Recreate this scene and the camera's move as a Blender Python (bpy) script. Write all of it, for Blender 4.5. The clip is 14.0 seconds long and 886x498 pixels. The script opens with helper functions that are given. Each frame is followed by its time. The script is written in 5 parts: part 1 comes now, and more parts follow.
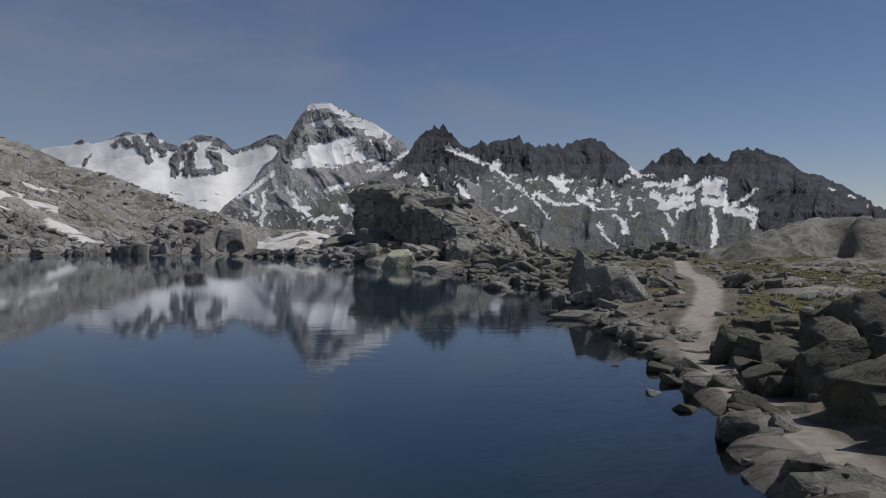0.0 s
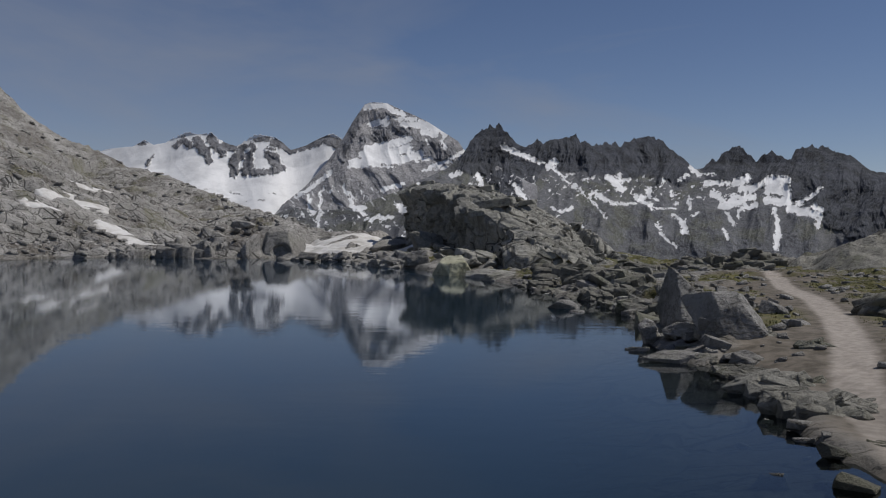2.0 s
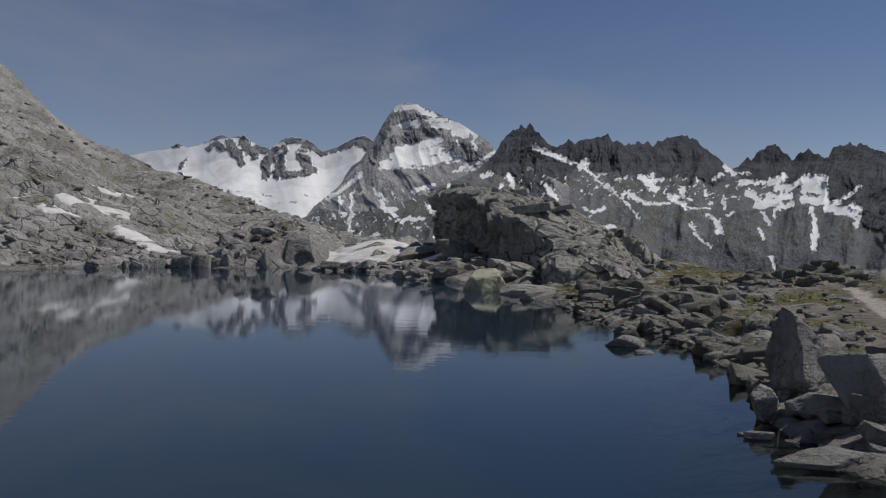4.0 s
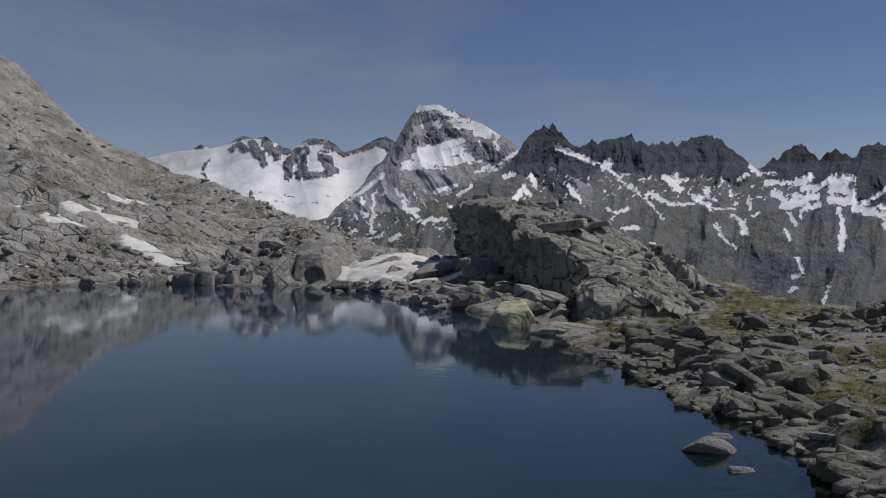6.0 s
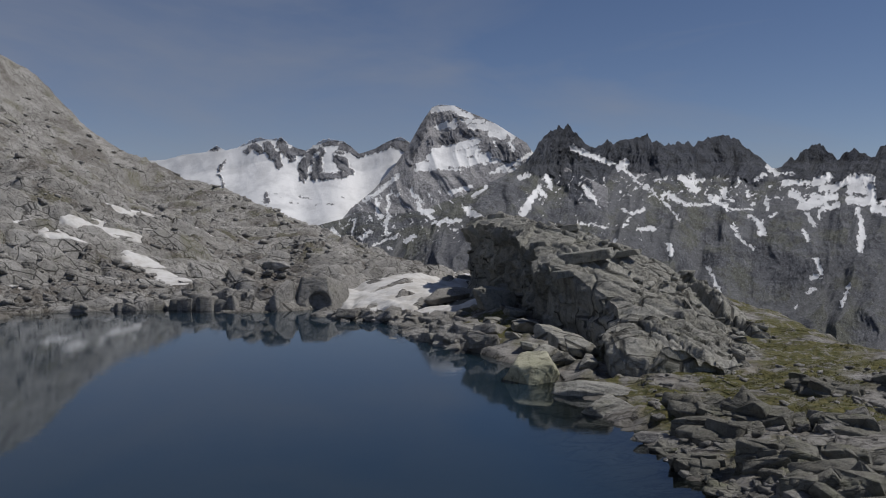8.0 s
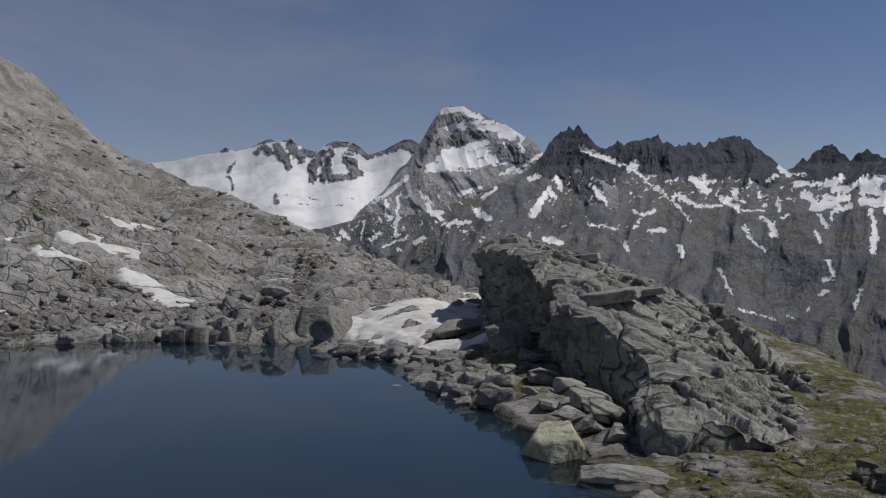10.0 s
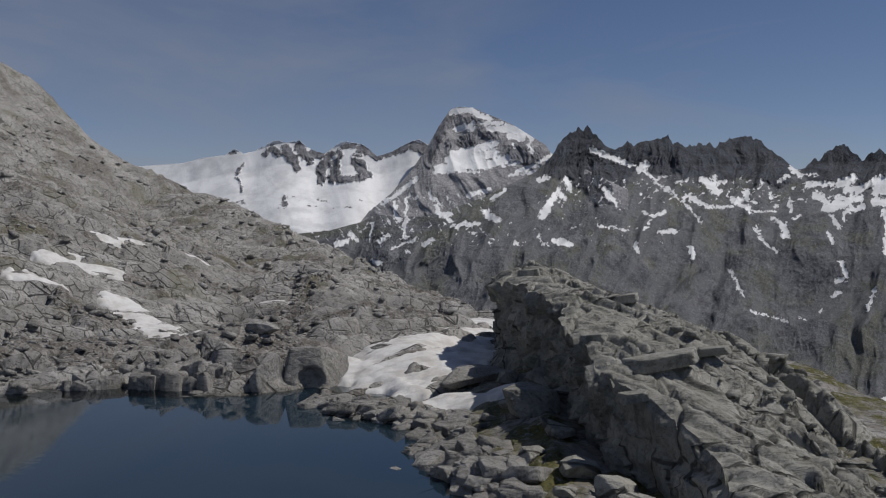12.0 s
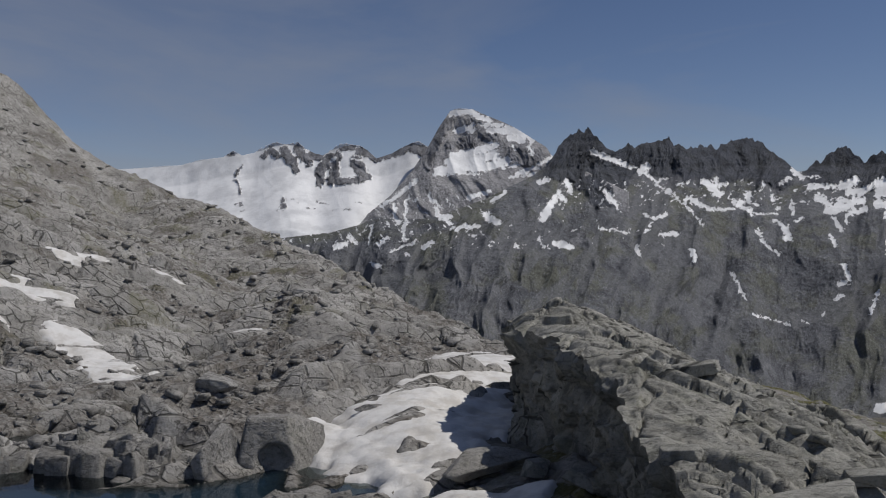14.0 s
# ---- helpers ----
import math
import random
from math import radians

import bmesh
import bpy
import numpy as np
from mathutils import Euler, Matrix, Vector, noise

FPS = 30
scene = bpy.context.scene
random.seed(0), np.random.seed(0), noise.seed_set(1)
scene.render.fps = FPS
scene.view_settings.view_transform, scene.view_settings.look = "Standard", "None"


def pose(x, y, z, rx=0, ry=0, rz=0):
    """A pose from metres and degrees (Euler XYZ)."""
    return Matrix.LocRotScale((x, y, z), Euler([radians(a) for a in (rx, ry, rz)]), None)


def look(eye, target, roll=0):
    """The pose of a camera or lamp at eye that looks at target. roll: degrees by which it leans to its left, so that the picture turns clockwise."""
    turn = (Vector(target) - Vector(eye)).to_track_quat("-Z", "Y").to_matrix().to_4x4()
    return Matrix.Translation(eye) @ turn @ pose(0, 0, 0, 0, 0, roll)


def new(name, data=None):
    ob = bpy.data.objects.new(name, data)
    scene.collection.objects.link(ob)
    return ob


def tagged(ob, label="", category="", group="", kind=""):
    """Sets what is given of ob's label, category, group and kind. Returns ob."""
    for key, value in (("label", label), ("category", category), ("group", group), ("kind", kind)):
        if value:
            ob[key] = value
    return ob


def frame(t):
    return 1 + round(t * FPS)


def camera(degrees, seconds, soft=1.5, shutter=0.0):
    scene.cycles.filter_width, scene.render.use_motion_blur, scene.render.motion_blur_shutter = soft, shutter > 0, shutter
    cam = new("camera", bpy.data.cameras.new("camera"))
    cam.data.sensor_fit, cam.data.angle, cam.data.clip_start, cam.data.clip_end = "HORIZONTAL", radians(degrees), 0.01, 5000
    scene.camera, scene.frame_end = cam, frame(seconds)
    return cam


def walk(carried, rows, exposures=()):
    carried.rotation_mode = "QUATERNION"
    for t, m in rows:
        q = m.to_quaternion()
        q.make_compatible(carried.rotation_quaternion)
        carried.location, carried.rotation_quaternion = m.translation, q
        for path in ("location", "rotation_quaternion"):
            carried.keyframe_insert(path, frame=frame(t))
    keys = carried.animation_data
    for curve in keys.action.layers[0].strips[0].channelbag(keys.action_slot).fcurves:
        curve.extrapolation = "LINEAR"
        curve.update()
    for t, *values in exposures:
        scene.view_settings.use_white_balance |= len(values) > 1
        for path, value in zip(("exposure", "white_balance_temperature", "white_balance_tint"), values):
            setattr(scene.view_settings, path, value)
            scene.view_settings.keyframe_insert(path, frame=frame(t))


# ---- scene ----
cam = camera(54.0, 14.0, soft=1.1)
PATH = [
    (0, (3.693, 11.836, 4.148), (3.692, 13.836, 4.117), 0.2),
    (0.5, (3.694, 14.307, 4.376), (3.656, 16.307, 4.345), 0.3),
    (1, (3.63, 16.821, 4.599), (3.561, 18.819, 4.567), 0.3),
    (1.5, (3.547, 19.2, 4.743), (3.449, 21.197, 4.71), 0.4),
    (2, (3.505, 21.499, 4.851), (3.377, 23.495, 4.818), 0.3),
    (2.5, (3.415, 23.836, 5.001), (3.256, 25.829, 4.969), 0.3),
    (3, (3.3, 26.3, 5.15), (3.126, 28.292, 5.119), 0.2),
    (5.5, (1.82, 41.882, 7.794), (1.581, 43.867, 7.762), 0.1),
    (6, (1.682, 44.47, 8.485), (1.432, 46.454, 8.454), 0.1),
    (6.5, (1.563, 46.921, 9.31), (1.302, 48.903, 9.277), -0.0),
    (7, (1.304, 49.231, 10.127), (1.036, 51.213, 10.096), -0.0),
    (7.5, (1.107, 51.523, 11.054), (0.831, 53.503, 11.023), -0.1),
    (8, (0.782, 53.711, 12.031), (0.498, 55.691, 12.001), 0.0),
    (10.5, (-0.893, 65.787, 16.955), (-1.204, 67.762, 16.926), -0.0),
    (11, (-1.487, 69.732, 17.934), (-1.804, 71.707, 17.905), -0.0),
    (11.5, (-2.254, 74.618, 19.02), (-2.577, 76.592, 18.993), -0.1),
    (12, (-3.199, 80.202, 20.095), (-3.525, 82.175, 20.068), -0.1),
    (12.5, (-4.252, 86.387, 21.028), (-4.579, 88.36, 21.001), -0.2),
    (13, (-5.377, 92.988, 21.918), (-5.704, 94.961, 21.892), -0.2),
    (13.5, (-6.647, 99.843, 22.781), (-6.973, 101.816, 22.756), -0.1),
    (14, (-8.104, 107.192, 23.648), (-8.429, 109.165, 23.625), -0.1),
]
walk(cam, [(t, look(eye, target, roll)) for t, eye, target, roll in PATH])

# ---------------------------------------------------------------- light
SUN_AZ, SUN_EL = radians(84), radians(54)   # azimuth clockwise from +y
to_sun = Vector((math.sin(SUN_AZ) * math.cos(SUN_EL), math.cos(SUN_AZ) * math.cos(SUN_EL), math.sin(SUN_EL)))
sun = new("sun", bpy.data.lights.new("sun", "SUN"))
sun.data.energy, sun.data.angle, sun.data.color = 4.15, radians(0.53), (1.0, 0.95, 0.88)
sun.matrix_world = look((0, 0, 300), Vector((0, 0, 300)) - to_sun)

world = bpy.data.worlds.new("sky")
scene.world = world
world.use_nodes = True
wn, wl = world.node_tree.nodes, world.node_tree.links
wn.clear()
w_out = wn.new("ShaderNodeOutputWorld")
w_bg = wn.new("ShaderNodeBackground")
w_sky = wn.new("ShaderNodeTexSky")
w_sky.sky_type = "NISHITA"
w_sky.sun_disc = False
w_sky.sun_elevation, w_sky.sun_rotation = SUN_EL, SUN_AZ
w_sky.altitude, w_sky.air_density, w_sky.dust_density, w_sky.ozone_density = 2300, 1.0, 0.05, 1.0
w_hsv = wn.new("ShaderNodeHueSaturation")
w_hsv.inputs["Saturation"].default_value = 1.08
w_hsv.inputs["Value"].default_value = 1.0
wl.new(w_sky.outputs[0], w_hsv.inputs["Color"])
# thin cirrus streaks
w_tc = wn.new("ShaderNodeTexCoord")
w_map = wn.new("ShaderNodeMapping")
w_map.inputs["Rotation"].default_value = (0.1, 0.25, 0.5)
w_map.inputs["Scale"].default_value = (1.6, 1.1, 6.0)
wl.new(w_tc.outputs["Generated"], w_map.inputs[0])
w_no = wn.new("ShaderNodeTexNoise")
w_no.inputs["Scale"].default_value, w_no.inputs["Detail"].default_value = 1.5, 6
w_no.inputs["Roughness"].default_value, w_no.inputs["Distortion"].default_value = 0.55, 0.6
wl.new(w_map.outputs[0], w_no.inputs["Vector"])
w_ramp = wn.new("ShaderNodeMapRange")
w_ramp.inputs["From Min"].default_value, w_ramp.inputs["From Max"].default_value = 0.47, 0.8
w_ramp.inputs["To Max"].default_value = 0.55
w_sep = wn.new("ShaderNodeSeparateXYZ")
wl.new(w_tc.outputs["Generated"], w_sep.inputs[0])
w_west = wn.new("ShaderNodeMath")
w_west.operation = "MULTIPLY_ADD"
w_west.inputs[1].default_value = -0.36
wl.new(w_sep.outputs["X"], w_west.inputs[0])
wl.new(w_no.outputs[0], w_west.inputs[2])
wl.new(w_west.outputs[0], w_ramp.inputs["Value"])
w_mix = wn.new("ShaderNodeMix")
w_mix.data_type = "RGBA"
w_mix.inputs["B"].default_value = (4.0, 4.3, 5.1, 1)
wl.new(w_ramp.outputs[0], w_mix.inputs["Factor"])
w_tint = wn.new("ShaderNodeMix")
w_tint.data_type, w_tint.blend_type = "RGBA", "MULTIPLY"
w_tint.inputs["Factor"].default_value = 1.0
w_tint.inputs["B"].default_value = (1.04, 0.95, 1.02, 1)
wl.new(w_hsv.outputs[0], w_tint.inputs["A"])
wl.new(w_tint.outputs["Result"], w_mix.inputs["A"])
wl.new(w_mix.outputs["Result"], w_bg.inputs["Color"])
w_bg.inputs["Strength"].default_value = 0.075
wl.new(w_bg.outputs[0], w_out.inputs[0])
scene.view_settings.exposure = -0.45


# ---------------------------------------------------------------- noise on arrays
def hash01(i, j, k=0):
    """Random numbers between 0 and 1 for whole coordinates."""
    n = (np.asarray(i).astype(np.int64) * 374761393 + np.asarray(j).astype(np.int64) * 668265263 + k * 974711) & 0xFFFFFFFF
    n = ((n ^ (n >> 13)) * 1274126177) & 0xFFFFFFFF
    n = ((n ^ (n >> 16)) * 2246822519) & 0xFFFFFFFF
    return ((n ^ (n >> 15)) & 0xFFFFFF) / float(0x1000000)


def perlin(x, y, seed=0):
    i, j = np.floor(x), np.floor(y)
    u, v = x - i, y - j
    su, sv = u * u * u * (u * (u * 6 - 15) + 10), v * v * v * (v * (v * 6 - 15) + 10)
    out = 0
    for a in (0, 1):
        for b in (0, 1):
            ang = hash01(i + a, j + b, seed) * 2 * math.pi
            g = np.cos(ang) * (u - a) + np.sin(ang) * (v - b)
            out = out + g * (su if a else 1 - su) * (sv if b else 1 - sv)
    return out * 1.4


def fbm(x, y, octaves=4, seed=0, gain=0.5):
    out, amp, f = 0, 1.0, 1.0
    for o in range(octaves):
        out = out + amp * perlin(x * f, y * f, seed + 17 * o)
        amp, f = amp * gain, f * 2.03
    return out


def ridged(x, y, octaves=4, seed=0, gain=0.55):
    out, amp, f = 0, 1.0, 1.0
    for o in range(octaves):
        out = out + amp * (1 - 2 * np.abs(perlin(x * f, y * f, seed + 13 * o)))
        amp, f = amp * gain, f * 2.1
    return out


def facets(x, y, seed=0, tilt=1.0):
    """Broken rock: every cell is a tilted flat piece with a step to its neighbours. Returns height and the distance to the joint."""
    i0, j0 = np.floor(x), np.floor(y)
    best = np.full(np.shape(x), 9.0)
    second = np.full(np.shape(x), 9.0)
    h = np.zeros(np.shape(x))
    for a in (-1, 0, 1):
        for b in (-1, 0, 1):
            i, j = i0 + a, j0 + b
            cx, cy = i + hash01(i, j, seed), j + hash01(i, j, seed + 1)
            d = (x - cx) ** 2 + (y - cy) ** 2
            hh = (hash01(i, j, seed + 2) - 0.5) + tilt * ((hash01(i, j, seed + 3) - 0.5) * (x - cx) + (hash01(i, j, seed + 4) - 0.5) * (y - cy))
            near = d < best
            second = np.where(near, best, np.minimum(second, d))
            h = np.where(near, hh, h)
            best = np.where(near, d, best)
    return h, np.sqrt(second) - np.sqrt(best)


def smooth(a, b, x):
    t = np.clip((x - a) / (b - a), 0, 1)
    return t * t * (3 - 2 * t)


def polyline(x, y, pts):
    """Distance to a polyline, its interpolated values at the nearest place, and the signed distance (positive to its right)."""
    best = np.full(np.shape(x), 1e9)
    val = np.zeros(np.shape(x))
    sign = np.zeros(np.shape(x))
    for p, q in zip(pts[:-1], pts[1:]):
        dx, dy = q[0] - p[0], q[1] - p[1]
        t = np.clip(((x - p[0]) * dx + (y - p[1]) * dy) / (dx * dx + dy * dy), 0, 1)
        ex, ey = x - (p[0] + t * dx), y - (p[1] + t * dy)
        d = np.hypot(ex, ey)
        near = d < best
        best = np.where(near, d, best)
        if len(p) > 2:
            val = np.where(near, p[2] + t * (q[2] - p[2]), val)
        sign = np.where(near, np.where(dy * ex - dx * ey > 0, 1.0, -1.0), sign)
    return best, val, best * sign


# ---------------------------------------------------------------- mesh helpers
def grid_mesh(name, X, Y, Z, attrs=None, flip=False):
    """A sheet of quads over a grid of points, with point attributes."""
    ny, nx = X.shape
    me = bpy.data.meshes.new(name)
    co = np.stack([X, Y, Z], -1).reshape(-1, 3).astype(np.float32)
    idx = np.arange(nx * ny).reshape(ny, nx)
    quads = np.stack([idx[:-1, :-1], idx[:-1, 1:], idx[1:, 1:], idx[1:, :-1]], -1).reshape(-1, 4)
    if flip:
        quads = quads[:, ::-1]
    raw_mesh(me, co, quads)
    for key, v in (attrs or {}).items():
        me.attributes.new(key, "FLOAT", "POINT").data.foreach_set("value", np.ascontiguousarray(v, dtype=np.float32).ravel())
    return me


def raw_mesh(me, co, faces):
    n, k = faces.shape
    me.vertices.add(len(co))
    me.vertices.foreach_set("co", np.ascontiguousarray(co, dtype=np.float32).ravel())
    me.loops.add(n * k)
    me.loops.foreach_set("vertex_index", np.ascontiguousarray(faces, dtype=np.int32).ravel())
    me.polygons.add(n)
    me.polygons.foreach_set("loop_start", np.arange(0, n * k, k, dtype=np.int32))
    me.update(calc_edges=True)
    me.validate()


def part(name, me, material, parent=None, label=""):
    ob = new(name, me)
    me.materials.clear()
    me.materials.append(material)
    if parent:
        ob.parent = parent
    if label:
        ob["label"] = label
    return ob


# ---------------------------------------------------------------- materials
class Nodes:
    """Short calls to build a node material."""

    def __init__(self, name):
        self.m = bpy.data.materials.new(name)
        self.m.use_nodes = True
        self.t = self.m.node_tree
        self.b = self.t.nodes["Principled BSDF"]
        self.out = self.t.nodes["Material Output"]
        self.geo = self.t.nodes.new("ShaderNodeNewGeometry")
        self.pos = self.geo.outputs["Position"]

    def put(self, a, b):
        if isinstance(a, (int, float)):
            b.default_value = a
        elif isinstance(a, tuple):
            b.default_value = (*a, 1) if len(a) == 3 and b.type == "RGBA" else a
        else:
            self.t.links.new(a, b)

    def attr(self, name):
        n = self.t.nodes.new("ShaderNodeAttribute")
        n.attribute_name = name
        return n.outputs["Fac"]

    def scaled(self, s, vec=None, rot=(0, 0, 0)):
        n = self.t.nodes.new("ShaderNodeMapping")
        n.inputs["Scale"].default_value = s if isinstance(s, tuple) else (s, s, s)
        n.inputs["Rotation"].default_value = rot
        self.put(vec or self.pos, n.inputs[0])
        return n.outputs[0]

    def noise(self, scale, detail=4, rough=0.55, vec=None, dist=0.0):
        n = self.t.nodes.new("ShaderNodeTexNoise")
        n.inputs["Scale"].default_value, n.inputs["Detail"].default_value = scale, detail
        n.inputs["Roughness"].default_value, n.inputs["Distortion"].default_value = rough, dist
        self.put(vec or self.pos, n.inputs["Vector"])
        return n.outputs[0]

    def cells(self, scale, feature="DISTANCE_TO_EDGE", vec=None, out="Distance"):
        n = self.t.nodes.new("ShaderNodeTexVoronoi")
        n.feature = feature
        n.inputs["Scale"].default_value = scale
        self.put(vec or self.pos, n.inputs["Vector"])
        return n.outputs[out]

    def ramp(self, v, a, b, lo=0.0, hi=1.0):
        n = self.t.nodes.new("ShaderNodeMapRange")
        n.interpolation_type = "SMOOTHSTEP"
        for key, x in (("Value", v), ("From Min", a), ("From Max", b), ("To Min", lo), ("To Max", hi)):
            self.put(x, n.inputs[key])
        return n.outputs[0]

    def mix(self, f, a, b, mode="MIX"):
        n = self.t.nodes.new("ShaderNodeMix")
        n.data_type, n.blend_type = "RGBA", mode
        self.put(f, n.inputs["Factor"])
        self.put(a, n.inputs["A"])
        self.put(b, n.inputs["B"])
        return n.outputs["Result"]

    def math(self, op, a, b=0.0):
        n = self.t.nodes.new("ShaderNodeMath")
        n.operation = op
        self.put(a, n.inputs[0])
        self.put(b, n.inputs[1])
        return n.outputs[0]

    def bump(self, h, dist, strength=1.0, normal=None):
        n = self.t.nodes.new("ShaderNodeBump")
        n.inputs["Distance"].default_value, n.inputs["Strength"].default_value = dist, strength
        self.put(h, n.inputs["Height"])
        if normal is not None:
            self.put(normal, n.inputs["Normal"])
        return n.outputs[0]

    def up(self):
        n = self.t.nodes.new("ShaderNodeSeparateXYZ")
        self.put(self.geo.outputs["Normal"], n.inputs[0])
        return n.outputs["Z"]

    def done(self, colour, rough=0.9, normal=None, spec=0.3):
        self.put(colour, self.b.inputs["Base Color"])
        self.put(rough, self.b.inputs["Roughness"])
        self.b.inputs["Specular IOR Level"].default_value = spec
        if normal is not None:
            self.put(normal, self.b.inputs["Normal"])
        return self.m


ROCK_LIGHT, ROCK_MID, ROCK_DARK = (0.41, 0.4, 0.385), (0.285, 0.276, 0.262), (0.11, 0.107, 0.1)


def rock_colour(n, light=ROCK_LIGHT, mid=ROCK_MID, dark=ROCK_DARK, lichen=0.5, pieces=False, fissure=0.35):
    big = n.noise(0.09, 5, 0.6)
    mott = n.noise(0.55, 8, 0.7)
    fine = n.noise(2.6, 7, 0.7)
    grain = n.noise(14.0, 3, 0.6)
    c = n.mix(n.ramp(big, 0.4, 0.62), mid, light)
    c = n.mix(n.ramp(mott, 0.5, 0.68, 0, 0.5), c, dark)
    c = n.mix(n.ramp(fine, 0.53, 0.66, 0, 0.55), c, dark)
    c = n.mix(n.ramp(fine, 0.47, 0.36, 0, 0.5), c, light)
    chips = n.noise(6.5, 5, 0.7)
    c = n.mix(n.ramp(chips, 0.54, 0.66, 0, 0.35), c, dark)
    c = n.mix(n.ramp(grain, 0.35, 0.7, 0, 0.25), c, light)
    # dark water streaks, fissures with their shade drawn into the colour, and lichen
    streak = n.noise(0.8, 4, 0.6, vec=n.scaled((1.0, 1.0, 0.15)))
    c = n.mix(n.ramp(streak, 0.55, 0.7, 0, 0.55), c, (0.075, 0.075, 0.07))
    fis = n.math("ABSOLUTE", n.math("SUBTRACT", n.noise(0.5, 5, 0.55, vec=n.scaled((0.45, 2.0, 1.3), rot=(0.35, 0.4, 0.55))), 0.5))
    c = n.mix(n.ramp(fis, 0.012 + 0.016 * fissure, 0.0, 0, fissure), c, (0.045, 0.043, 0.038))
    c = n.mix(n.ramp(n.geo.outputs["Random Per Island"], 0.0, 1.0, 0.0, 0.4), c, dark) if pieces else c
    green = n.noise(0.33, 5, 0.7)
    return n.mix(n.ramp(green, 0.5, 0.7, 0, 0.9 * lichen), c, (0.15, 0.155, 0.1))


def rock_joints(n, scale):
    """Straight open joints that split the rock into blocks: 1 in the joint."""
    turned = n.scaled((1.0, 2.4, 1.7), rot=(0.25, 0.3, 0.62))
    d = n.cells(scale, "DISTANCE_TO_EDGE", vec=turned)
    return n.math("MULTIPLY", n.ramp(d, 0.05, 0.012), n.ramp(n.noise(0.35 * scale, 4, 0.6), 0.42, 0.52))


def rock_bump(n, near=1.0, where=1.0):
    fis = n.math("ABSOLUTE", n.math("SUBTRACT", n.noise(0.5, 5, 0.55, vec=n.scaled((0.45, 2.0, 1.3), rot=(0.35, 0.4, 0.55))), 0.5))
    b = n.bump(n.math("MULTIPLY", n.ramp(fis, 0.0, 0.02), where), 0.2 * near, 0.7)
    plates = n.noise(0.9, 6, 0.65, vec=n.scaled((0.35, 1.6, 1.3), rot=(0.2, 0.3, 0.55)))
    b = n.bump(n.math("MULTIPLY", plates, where), 0.6 * near, 0.7, b)
    b = n.bump(n.math("MULTIPLY", n.noise(2.4, 9, 0.7), where), 0.36 * near, 0.9, b)
    return n.bump(n.noise(17.0, 4, 0.6), 0.03 * near, 0.6, b)


def make_rock(name, near=1.0, joints=0.0, **kw):
    n = Nodes(name)
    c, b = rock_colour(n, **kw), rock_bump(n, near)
    if joints:
        j = rock_joints(n, joints)
        c = n.mix(n.math("MULTIPLY", j, 0.8), c, (0.035, 0.034, 0.03))
        b = n.bump(n.math("SUBTRACT", 1.0, j), 0.25, 0.8, b)
    return n.done(c, 0.88, b)


m_rock = make_rock("granite", lichen=0.25, pieces=True)
m_outcrop = make_rock("outcrop_granite", 0.6, 0.13, light=(0.37, 0.364, 0.334), mid=(0.25, 0.246, 0.222), dark=(0.058, 0.057, 0.052), lichen=0.45, fissure=0.25)
m_ledge = make_rock("dark_mossy_schist", 0.6, light=(0.27, 0.263, 0.236), mid=(0.15, 0.146, 0.126), dark=(0.042, 0.041, 0.035), lichen=0.7)
# mossy schist again, nearly black: the shade on the trail-side rocks is in its colour
m_moss_shade = make_rock("shade_black_mossy_schist", 0.6, light=(0.15, 0.146, 0.118), mid=(0.08, 0.079, 0.062), dark=(0.028, 0.028, 0.023), lichen=0.35)
m_yellow = make_rock("pale_lichen_granite", 0.7, light=(0.5, 0.49, 0.38), mid=(0.38, 0.38, 0.27), dark=(0.25, 0.24, 0.16), lichen=0.4)


